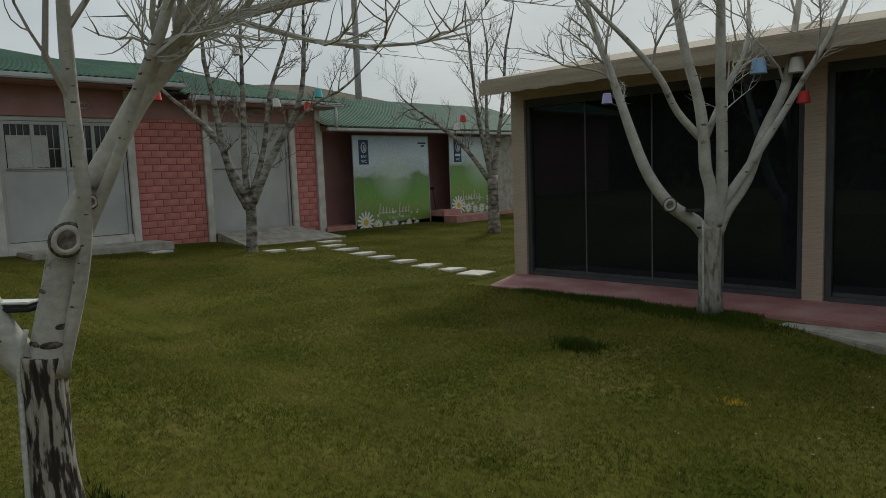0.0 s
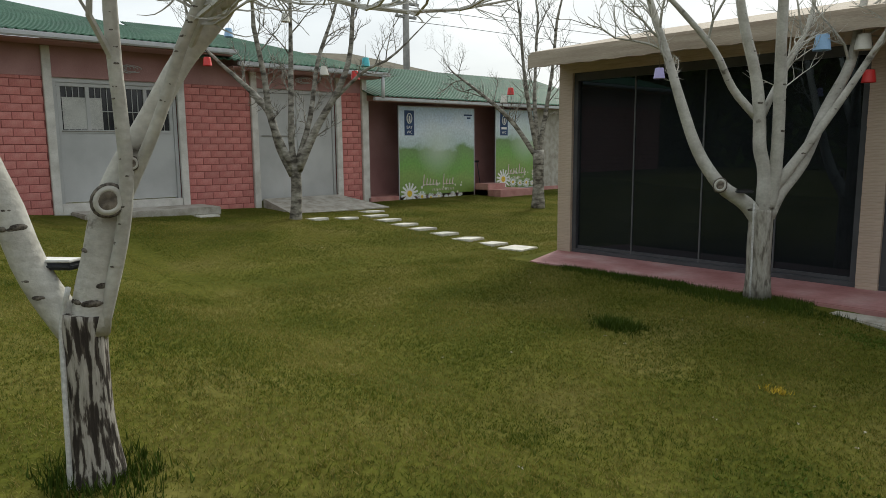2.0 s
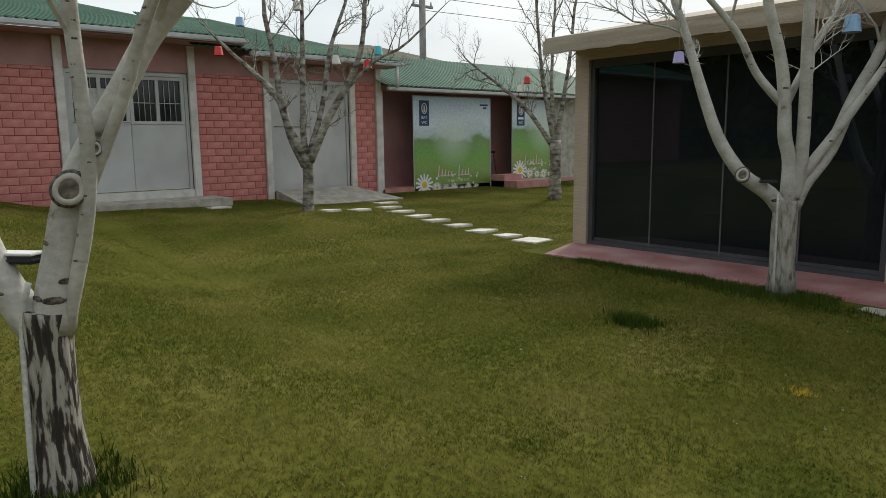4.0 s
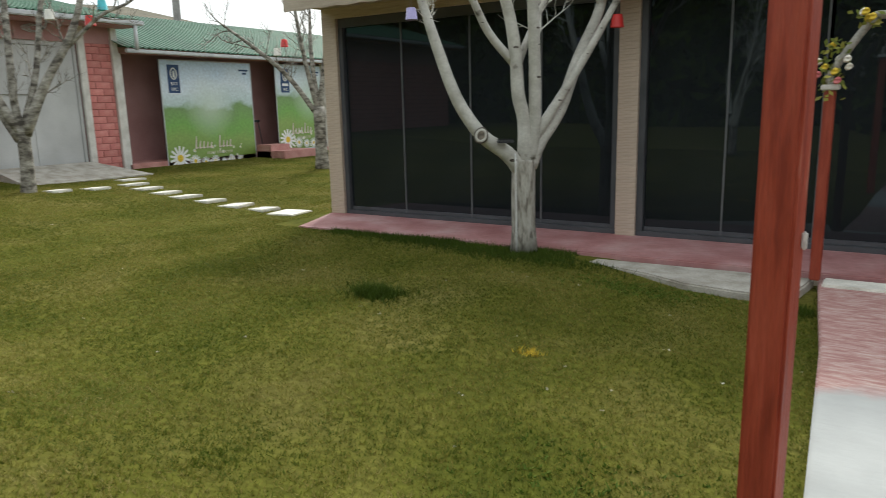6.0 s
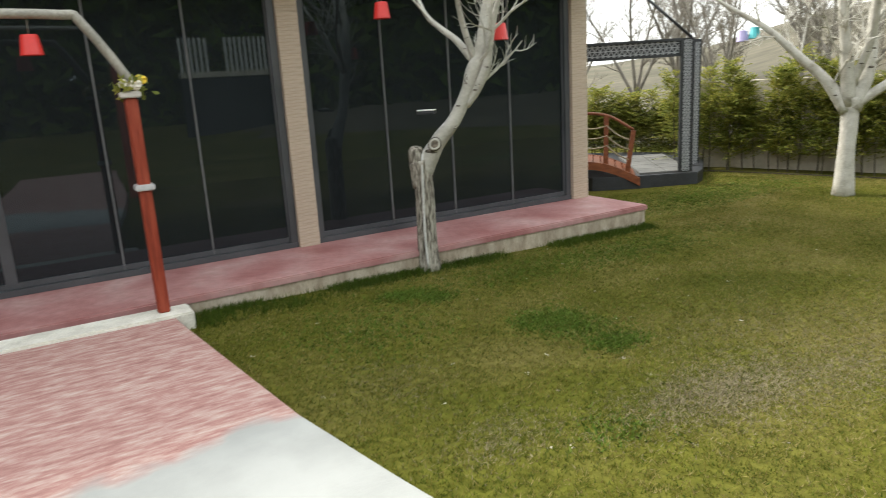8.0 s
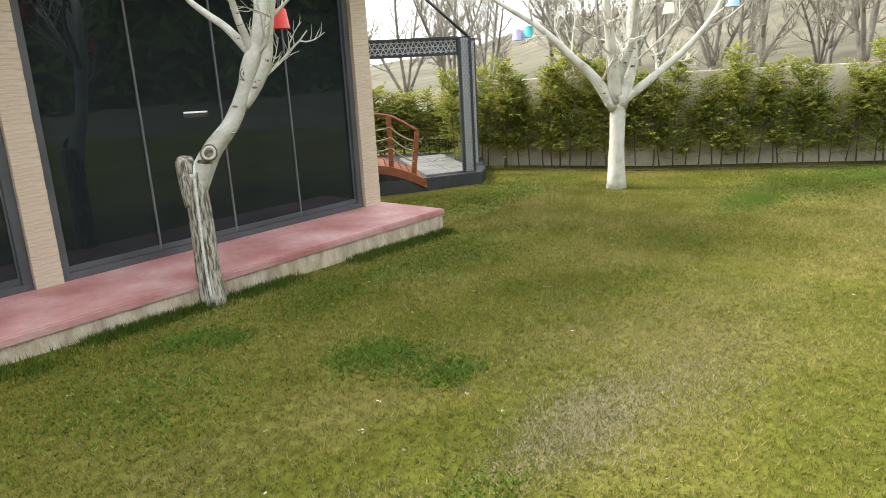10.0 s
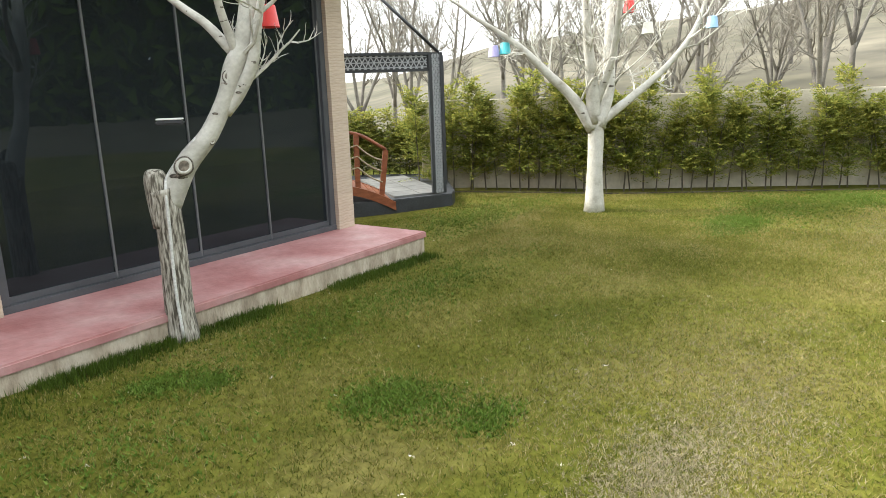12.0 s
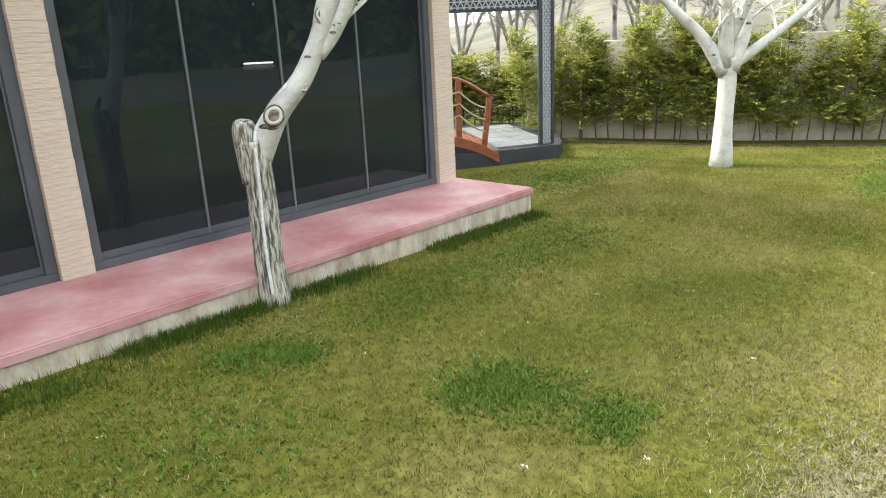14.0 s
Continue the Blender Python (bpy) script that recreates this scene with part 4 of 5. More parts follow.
for c, x, y, z in (("red", 3.2, -0.78, 2.18), ("red", 3.98, -1.46, 1.93), ("purple", 8.63, -0.45, 1.88), ("teal", 8.71, -0.57, 1.91), ("red", 9.5, -1.89, 2.35), ("white", 9.62, -2.09, 2.09), ("blue", 10.02, -2.76, 2.13)):
    hang(c, x, y, z, 0.2, 0.85)
for x in (-0.14, 0.15, 0.43):
    hang("red", x, -1.17, 1.93, 0.14, 0.8)
hang("red", 0.15, -1.17, 2.05, 0.04, 0.7)

# ---- trees ----
def branch_path(rng, p, d, length, steps, lift, wild):
    """A crooked line from p along d that bends upward."""
    pts = [p]
    for i in range(steps):
        d = (d + Vector((rng.gauss(0, wild), rng.gauss(0, wild), rng.gauss(0, wild) + lift))).normalized()
        p = p + d * (length / steps)
        pts.append(p)
    return pts, d


def sprout(rng, V, Fs, p, d, length, r, depth, lift=0.12):
    pts, _ = branch_path(rng, p, d, length, 5, lift, 0.17)
    tube_into(V, Fs, pts, [r * (1 - 0.75 * i / 5) for i in range(6)], 5 if r > 0.012 else 3, False)
    if depth <= 0:
        return
    for i in range(1, 5):
        for _ in range(rng.choice((1, 1, 2))):
            q = (pts[i + 1] - pts[i]).normalized()
            side = q.cross(Vector((rng.gauss(0, 1), rng.gauss(0, 1), rng.gauss(0, 1)))).normalized()
            sprout(rng, V, Fs, pts[i], (q * 0.75 + side * 0.8).normalized(), length * rng.uniform(0.35, 0.6), r * 0.5, depth - 1, lift)


M_SCAR = mat("dark_bud_scar", [(0.35, (0.035, 0.028, 0.022)), (0.65, (0.16, 0.14, 0.115))], scale=60, rough=0.95, bump=0.6)


def bare_tree(at, turn, limbs, m_trunk, m_limb, twigs_from, label, seed, density=1.0, scars=0, slim=(1.0, 1.0), size=1.0):
    """A leafless tree: trunk and main limbs as they stand, finer branches grown from them."""
    rng = random.Random(seed)
    tree = thing("bare_tree", at, label, "tree", "garden trees", turn=turn)
    tree.scale = (size, size, size)
    TV, TF = [], []
    for name, v, pts in limbs:
        top = pts[-1][1]
        low = pts[0][1]
        line = smooth_line([(u, -v * ((z - low) / max(0.3, top - low)) ** 1.3, z, r) for u, z, r in pts], 4)
        P = [Vector(q[:3]) for q in line]
        R = [max(0.004, q[3]) * slim[0 if name in ("trunk", "stub") else 1] for q in line]
        sides = 16 if R[0] > 0.06 else 10
        if name == "trunk":
            R[0] *= 1.14
            R[1] *= 1.04
            P[0].z -= 0.06
        base_d = (P[-1] - P[-3]).normalized()
        if name not in ("trunk", "stub"):
            ext, _ = branch_path(rng, P[-1], base_d, rng.uniform(0.9, 1.5), 6, 0.1, 0.1)
            R += [R[-1] * (1 - 0.14 * i) for i in range(1, 7)]
            P += ext[1:]
        V, Fs = [], []
        tube_into(V, Fs, P, R, sides)
        for i, q in enumerate(V):
            w = 1 + (0.09 if name == "trunk" else 0.05) * noise.noise((q[0] * 9 + seed, q[1] * 9, q[2] * (2.5 if name == "trunk" else 6)))
            c = P[min(i // sides, len(P) - 1)]
            V[i] = (c.x + (q[0] - c.x) * w, c.y + (q[1] - c.y) * w, q[2])
        ob = raw("trunk" if name == "trunk" else ("sawn_stub" if name == "stub" else "limb"), V, Fs, m_trunk if name in ("trunk", "stub") else m_limb, tree, True)
        if name in ("trunk", "stub"):
            continue
        for k in range(scars):
            i = rng.randrange(2, max(3, len(P) - 8))
            out = Vector((rng.uniform(-0.8, 0.8), -rng.uniform(0.5, 1), rng.uniform(-0.2, 0.2))).normalized()
            bm = bmesh.new()
            bmesh.ops.create_icosphere(bm, subdivisions=2, radius=R[i] * rng.uniform(0.16, 0.36))
            bmesh.ops.scale(bm, vec=(1.5, 0.35, 0.62), verts=bm.verts)
            sc = part("bud_scar", bm, M_SCAR, tree)
            sc.matrix_basis = Matrix.Translation(P[i] + out * R[i] * 0.93) @ (-out).to_track_quat("Y", "Z").to_matrix().to_4x4()
        for i in range(3, len(P) - 1):
            if P[i].z < twigs_from - 0.35 + 0.3 * rng.random():
                continue
            for _ in range(int(0.72 * density + rng.random())):
                q = (P[i + 1] - P[i]).normalized()
                side = q.cross(Vector((rng.gauss(0, 1), rng.gauss(0, 1), rng.gauss(0, 1)))).normalized()
                sprout(rng, TV, TF, P[i], (q * 0.7 + side * 0.9 + Vector((0, 0, 0.15))).normalized(), rng.uniform(0.45, 1.1), min(0.016, R[i] * 0.55), 2)
        sprout(rng, TV, TF, P[-1], base_d, 0.8, R[-1], 2)
    tagged(raw("crown", TV, TF, m_limb if scars or m_limb.name.startswith("grey_brown") else M_TWIG, tree), kind="stuff")
    return tree


M_BARK_GREY2 = mat("fine_cracked_bark", [(0.36, (0.16, 0.145, 0.12)), (0.48, (0.36, 0.34, 0.29)), (0.65, (0.46, 0.44, 0.39))], scale=16, detail=4, stretch=(1.6, 1.6, 0.4), rough=0.95, bump=0.8, bump_scale=22, fine=0.2)
T_NEAR = [
    ("trunk", 0.00, [(-0.00, -0.02, 0.106), (-0.01, 0.20, 0.090), (-0.01, 0.38, 0.084), (-0.01, 0.57, 0.086), (0.00, 0.67, 0.088)]),
    ("limb_a", -0.10, [(0.01, 0.59, 0.077), (0.06, 0.85, 0.066), (0.125, 1.10, 0.062), (0.215, 1.29, 0.051), (0.305, 1.45, 0.043), (0.405, 1.62, 0.042), (0.515, 1.76, 0.045), (0.57, 1.83, 0.046), (0.62, 1.92, 0.037)]),
    ("limb_b", -0.10, [(0.58, 1.83, 0.035), (0.76, 1.91, 0.025), (0.98, 1.96, 0.018), (1.14, 1.99, 0.010)]),
    ("limb_c", 0.05, [(-0.03, 0.57, 0.066), (-0.17, 0.81, 0.063), (-0.25, 1.07, 0.060), (-0.33, 1.33, 0.053), (-0.39, 1.64, 0.042)]),
    ("limb_d", 0.15, [(0.05, 0.57, 0.03), (0.17, 0.94, 0.026), (0.22, 1.20, 0.027), (0.225, 1.43, 0.025), (0.225, 1.60, 0.026), (0.235, 1.84, 0.024), (0.255, 2.08, 0.02)]),
    ("limb_e", 0.20, [(0.17, 1.07, 0.024), (0.35, 1.40, 0.022), (0.46, 1.64, 0.021), (0.57, 1.84, 0.02), (0.67, 2.08, 0.016)]),
]
bare_tree((-3.125, -7.975, 0.33), 49.3, T_NEAR, M_BARK_OLD, M_BARK, 1.9, "pale-barked bare tree with dark fissured trunk foot", 11, 0.8, 16)

T_FORKED = [
    ("trunk", 0.00, [(0.12, 0.12, 0.128), (0.12, 0.52, 0.122), (0.12, 0.84, 0.121), (0.13, 0.97, 0.121)]),
    ("limb_a", -0.30, [(0.11, 0.84, 0.098), (-0.04, 1.03, 0.092), (-0.30, 1.22, 0.080), (-0.52, 1.55, 0.071), (-0.68, 2.00, 0.062), (-0.84, 2.55, 0.047), (-0.96, 2.93, 0.042), (-1.08, 3.35, 0.033)]),
    ("limb_b", 0.10, [(0.14, 0.90, 0.098), (0.12, 1.34, 0.080), (0.06, 1.58, 0.077), (0.03, 1.93, 0.071), (-0.03, 2.28, 0.065), (-0.17, 2.73, 0.056), (-0.29, 3.25, 0.044)]),
    ("limb_c", 0.40, [(0.19, 0.96, 0.086), (0.22, 1.34, 0.074), (0.19, 1.89, 0.068), (0.13, 2.47, 0.062), (0.08, 3.03, 0.055), (0.04, 3.51, 0.041)]),
    ("limb_d", -0.30, [(0.04, 1.81, 0.048), (0.23, 2.20, 0.037), (0.58, 2.81, 0.028), (0.66, 3.14, 0.022)]),
    ("limb_e", 0.20, [(0.02, 1.88, 0.051), (-0.24, 2.16, 0.045), (-0.45, 2.51, 0.039), (-0.78, 2.85, 0.031), (-1.05, 3.09, 0.025)]),
    ("limb_f", -0.20, [(0.18, 0.90, 0.092), (0.29, 1.13, 0.080), (0.51, 1.44, 0.077), (0.72, 1.93, 0.068), (0.96, 2.39, 0.059), (1.05, 2.81, 0.047), (1.12, 3.14, 0.039)]),
    ("limb_g", 0.30, [(0.20, 1.13, 0.069), (0.53, 1.65, 0.051), (0.76, 2.06, 0.042), (1.00, 2.55, 0.034)]),
]
bare_tree((-3.549, -1.307, -0.085), 47.1, T_FORKED, M_BARK_GREY2, M_BARK, 2.3, "bare walnut tree with wide forked pale limbs", 22, 0.45, 6, (0.94, 0.82), 1.06)

T_BENT = [
    ("trunk", 0.00, [(0.00, -0.04, 0.112), (-0.01, 0.37, 0.101), (-0.01, 0.91, 0.094), (-0.03, 1.05, 0.103)]),
    ("stub", 0.00, [(-0.04, 0.8, 0.08), (-0.058, 1.0, 0.084), (-0.066, 1.12, 0.08), (-0.07, 1.17, 0.06), (-0.07, 1.185, 0.02)]),
    ("limb_a", 0.00, [(-0.01, 0.91, 0.094), (0.13, 1.19, 0.088), (0.31, 1.40, 0.074), (0.44, 1.64, 0.068), (0.50, 1.81, 0.081), (0.58, 1.98, 0.076), (0.63, 2.21, 0.067), (0.68, 2.50, 0.053)]),
    ("limb_b", -0.20, [(0.51, 1.91, 0.045), (0.36, 2.09, 0.036), (0.22, 2.20, 0.031), (0.08, 2.33, 0.024), (-0.03, 2.54, 0.018)]),
    ("limb_c", 0.20, [(0.43, 1.52, 0.035), (0.53, 1.66, 0.050), (0.63, 1.85, 0.050), (0.68, 2.08, 0.036), (0.75, 2.33, 0.027), (0.85, 2.61, 0.020)]),
    ("limb_d", 0.30, [(0.54, 1.87, 0.041), (0.46, 2.18, 0.031), (0.43, 2.51, 0.022)]),
]
bare_tree((3.42, -0.97, -0.21), -43.6, T_BENT, M_BARK_GREY, M_BARK, 1.8, "bent bare tree with a sawn-off stub", 33, 0.2, 7, (0.92, 0.84))

T_LIMED = [
    ("trunk", 0.00, [(-0.02, -0.01, 0.162), (-0.01, 0.56, 0.129), (0.00, 1.04, 0.127), (-0.03, 1.23, 0.134)]),
    ("limb_a", -0.30, [(-0.04, 1.07, 0.090), (-0.29, 1.46, 0.067), (-0.59, 1.76, 0.055), (-0.96, 2.13, 0.040), (-1.36, 2.40, 0.029)]),
    ("limb_b", 0.30, [(-0.03, 1.14, 0.097), (-0.11, 1.74, 0.074), (-0.21, 2.23, 0.054), (-0.30, 2.78, 0.039)]),
    ("limb_c", -0.30, [(0.02, 1.09, 0.105), (0.19, 1.58, 0.081), (0.23, 2.07, 0.066), (0.31, 2.68, 0.043)]),
    ("limb_d", 0.10, [(0.04, 1.14, 0.067), (0.52, 1.48, 0.052), (0.95, 1.83, 0.040), (1.29, 2.25, 0.033), (1.44, 2.68, 0.022)]),
    ("limb_e", 0.50, [(-0.02, 1.37, 0.059), (0.11, 1.93, 0.044), (0.05, 2.49, 0.032)]),
]
bare_tree((9.30, -1.56, -0.20), -43.6, T_LIMED, M_BARK_LIME, M_BARK_LIME, 1.2, "limewashed bare tree before the hedge", 44, 0.75, 5, (0.78, 1.0))

T_STORE = [
    ("trunk", 0.00, [(0.04, -0.05, 0.148), (0.08, 0.51, 0.126), (0.08, 0.88, 0.126), (0.07, 1.03, 0.126)]),
    ("limb_a", -0.40, [(0.04, 0.85, 0.079), (-0.21, 1.38, 0.068), (-0.37, 1.96, 0.062), (-0.59, 2.28, 0.052), (-0.91, 2.60, 0.041), (-1.31, 2.96, 0.031)]),
    ("limb_b", 0.30, [(0.05, 0.93, 0.068), (-0.31, 1.83, 0.057), (-0.40, 2.65, 0.046), (-0.53, 3.51, 0.036)]),
    ("limb_c", -0.20, [(0.06, 0.98, 0.058), (0.02, 1.50, 0.052), (0.04, 2.33, 0.047), (0.06, 3.25, 0.036), (0.07, 4.05, 0.025)]),
    ("limb_d", 0.20, [(0.12, 0.93, 0.079), (0.51, 1.74, 0.062), (0.93, 2.42, 0.052), (1.16, 3.04, 0.041), (1.24, 3.83, 0.031)]),
    ("limb_e", -0.40, [(0.10, 0.98, 0.063), (0.38, 1.95, 0.042), (0.54, 2.96, 0.036), (0.84, 3.84, 0.025)]),
    ("limb_f", 0.30, [(0.81, 2.22, 0.036), (1.40, 2.73, 0.026), (1.82, 2.92, 0.021)]),
]
bare_tree((-12.62, -1.57, 0.22), 52.7, T_STORE, M_BARK_BACKLIT, M_BARK_BACKLIT, 1.5, "slim bare tree before the pink store", 55, 0.55, 0, (0.8, 1.12), 1.05)

T_PANEL = [
    ("trunk", 0.00, [(0.02, -0.05, 0.165), (0.02, 0.72, 0.137), (0.01, 1.46, 0.136)]),
    ("limb_a", -0.40, [(-0.01, 1.24, 0.068), (-0.57, 2.08, 0.054), (-1.11, 2.63, 0.047), (-1.70, 3.11, 0.034)]),
    ("limb_b", 0.40, [(0.01, 1.33, 0.075), (-0.23, 2.34, 0.054), (-0.42, 3.40, 0.040), (-0.55, 4.44, 0.033)]),
    ("limb_c", 0.20, [(0.02, 1.33, 0.075), (0.17, 2.33, 0.054), (0.31, 3.38, 0.040), (0.39, 4.54, 0.033)]),
    ("limb_d", -0.40, [(0.02, 1.37, 0.061), (-0.07, 2.60, 0.047), (-0.02, 3.78, 0.033), (0.06, 4.80, 0.027)]),
]
bare_tree((-11.47, 4.57, 0.14), 52.7, T_PANEL, M_BARK_BACKLIT, M_BARK_BACKLIT, 2.0, "slim bare tree beside the meadow panels", 66, 1.1, size=0.97)


M_BLACKHEART = mat("dark_rotted_bark", [(0.3, (0.025, 0.02, 0.016)), (0.7, (0.07, 0.055, 0.042))], scale=30, rough=0.95, bump=0.5)


def knot(at, r, facing, tall=1.2):
    """A sawn-off branch scar: a swollen rim round a dark sunken heart."""
    k = thing("branch_scar", at, "round sawn-off branch scar on pale bark", "branch scar", "branch scars")
    k.matrix_basis = look(at, Vector(at) - Vector(facing)) @ Matrix.Diagonal((1, tall, 1, 1))
    def lathe(name, profile, material):
        n = 20
        V = [(r * q * w * math.cos(t), r * q * w * math.sin(t), r * h) for q, h in profile for t, w in ((2 * math.pi * j / n, 1 + 0.07 * math.sin(4.4 * math.pi * j / n) * (1 if q > 0.5 else 0.4)) for j in range(n))]
        Fs = [(i * n + j, i * n + (j + 1) % n, (i + 1) * n + (j + 1) % n, (i + 1) * n + j) for i in range(len(profile) - 1) for j in range(n)]
        if profile[-1][0] < 0.5:
            Fs.append(tuple((len(profile) - 1) * n + j for j in range(n)))
        return raw(name, V, Fs, material, k, True)

    lathe("rim", [(1.3, -0.35), (1.12, 0.02), (0.95, 0.2), (0.8, 0.22), (0.68, 0.12), (0.62, -0.1)], M_BARK)
    lathe("crack", [(1.34, -0.3), (1.24, -0.02), (1.17, 0.04), (1.1, 0.03)], M_SCAR)
    lathe("heart", [(0.78, 0.1), (0.7, 0.14), (0.45, 0.17), (0.15, 0.14)], M_WOODCORE)
    return k


knot((-2.966, -7.905, 1.437), 0.045, (0.95, -0.28, 0.05), 1.15)
knot((-2.924, -7.823, 1.573), 0.018, (0.92, -0.35, 0))
knot((3.455, -1.132, 0.992), 0.046, (-0.55, -0.83, 0.1), 1.1)
knot((3.722, -1.33, 1.552), 0.028, (-0.55, -0.83, 0.05), 1.25)
knot((3.627, -1.225, 1.15), 0.017, (-0.3, -0.9, 0.1), 1.6)
knot((-3.721, -1.64, 1.208), 0.053, (0.5, -0.85, 0.1))


def solar_light(at, turn, pale):
    s = thing("solar_light", at, "small solar light fixed to a tree limb", "solar light", "solar garden lights", turn=turn)
    part("body", box(-0.085, -0.045, -0.028, 0.085, 0.045, 0.0, 0.01), M_BLACK, s)
    part("panel", box(-0.08, -0.04, 0.002, 0.08, 0.04, 0.012, 0.003), M_PRINT_WHITE if pale else M_GLASSBACK, s)
    part("bracket", box(-0.02, 0.05, -0.03, 0.02, 0.13, -0.01, 0.004), M_BLACK, s)
    return s


solar_light((-3.205, -8.035, 1.196), 40, True)
solar_light((-3.535, -1.477, 1.155), 35, False)
solar_light((3.4, -1.12, 1.29), -45, True)
for pts in ([(-3.095, -8.085, 0.26), (-3.095, -8.08, 0.56), (-3.11, -8.07, 0.81), (-3.12, -8.06, 0.97), (-3.085, -8.035, 1.11)], [(3.351, -1.061, -0.167), (3.347, -1.044, 0.128), (3.349, -1.042, 0.36), (3.355, -1.046, 0.589), (3.36, -1.041, 0.759), (3.38, -1.019, 0.847), (3.416, -1.001, 0.926), (3.477, -1.066, 1.042), (3.56, -1.147, 1.166)], [(-3.462, -1.384, 0.01), (-3.467, -1.379, 0.54), (-3.478, -1.373, 1.017)]):
    c = tube("cable", smooth_line(pts, 4), 0.011, M_CABLE, None, 6)
    tagged(c, "white cable run up a tree trunk", "cable", "lamp cables")

# bare trees on the slope behind the hedge
WILD = [("trunk", 0.0, [(0, 0, 0.08), (0.02, 0.5, 0.065), (0, 0.9, 0.06)]), ("limb", -0.4, [(0, 0.7, 0.045), (-0.5, 1.7, 0.035), (-1.1, 2.8, 0.02)]), ("limb", 0.4, [(0, 0.8, 0.045), (0.45, 1.8, 0.035), (1.1, 2.9, 0.02)]), ("limb", 0.3, [(0, 0.8, 0.045), (-0.15, 2.2, 0.035), (-0.2, 3.6, 0.02)]), ("limb", -0.5, [(0, 0.8, 0.04), (0.2, 1.8, 0.035), (0.5, 3.0, 0.02)])]
M_WILD = mat("slope_tree_bark", [(0.3, (0.13, 0.115, 0.1)), (0.7, (0.28, 0.26, 0.23))], scale=4, rough=0.9, bump=0.3)
wild_a = bare_tree((13.0, 4.2, hill_z(13, 4.2)), 20, WILD, M_WILD, M_WILD, 0.9, "wild bare tree on the slope beyond the hedge", 71, 2.6)
wild_b = bare_tree((15.5, -0.6, hill_z(15.5, -0.6)), 100, WILD, M_WILD, M_WILD, 0.9, "wild bare tree on the slope beyond the hedge", 72, 2.6)
rng = random.Random(9)
for k, (x, y) in enumerate(((14.6, 2.0), (17.5, 1.4), (16.3, -2.4), (19.5, -0.4), (17.2, -4.6), (21, 3.5), (20.5, -3.4), (16, 7), (20, 8.5), (24, -1.5), (23.5, -6), (12.2, 7.8), (19, -8), (26, 5), (15.2, -6.2), (12.6, 3.0), (13.6, 0.8), (14.2, -1.6), (15.0, -3.4), (16.6, 3.4), (18.2, -2.2), (18.8, 5.2), (22, 0.6), (13.4, 6.0), (17.8, -6.6), (10.8, 5.6), (20.5, -9.5))):
    s = rng.uniform(0.75, 1.15)
    c = copy_thing(wild_a if k % 2 else wild_b, pose(x, y, hill_z(x, y) - 0.05, 0, 0, rng.uniform(0, 360)))
    c.scale = (s, s, s)

# ---- hedge and garden wall ----
HEDGE = [(9.95, 1.75), (10.35, 1.1), (11.05, -1.25), (12.2, -3.4), (13.1, -5.2), (14.6, -8.2)]


def along(line, step):
    P = [np.array(p) for p in line]
    out = []
    for a, b in zip(P, P[1:]):
        n = max(1, int(np.linalg.norm(b - a) / step))
        out += [(a + (b - a) * i / n, (b - a) / np.linalg.norm(b - a)) for i in range(n)]
    return out


garden_wall = thing("garden_wall", (0, 0, 0), "low beige rendered wall behind the hedge", "wall", kind="structure")
for a, b in zip(HEDGE, HEDGE[1:]):
    d = Vector((b[0] - a[0], b[1] - a[1], 0))
    L = d.length
    o = part("wall_length", box(0, 0.3, -0.1, L + 0.05, 0.5, 1.5, 0.01), M_WALLBEIGE, garden_wall)
    o.matrix_basis = pose(a[0], a[1], -0.25, 0, 0, math.degrees(math.atan2(d.y, d.x)))
    o = part("kerb", box(0, -0.26, -0.1, L, -0.2, 0.055, 0.012), M_KERB, garden_wall)
    o.matrix_basis = pose(a[0], a[1], -0.24, 0, 0, math.degrees(math.atan2(d.y, d.x)))


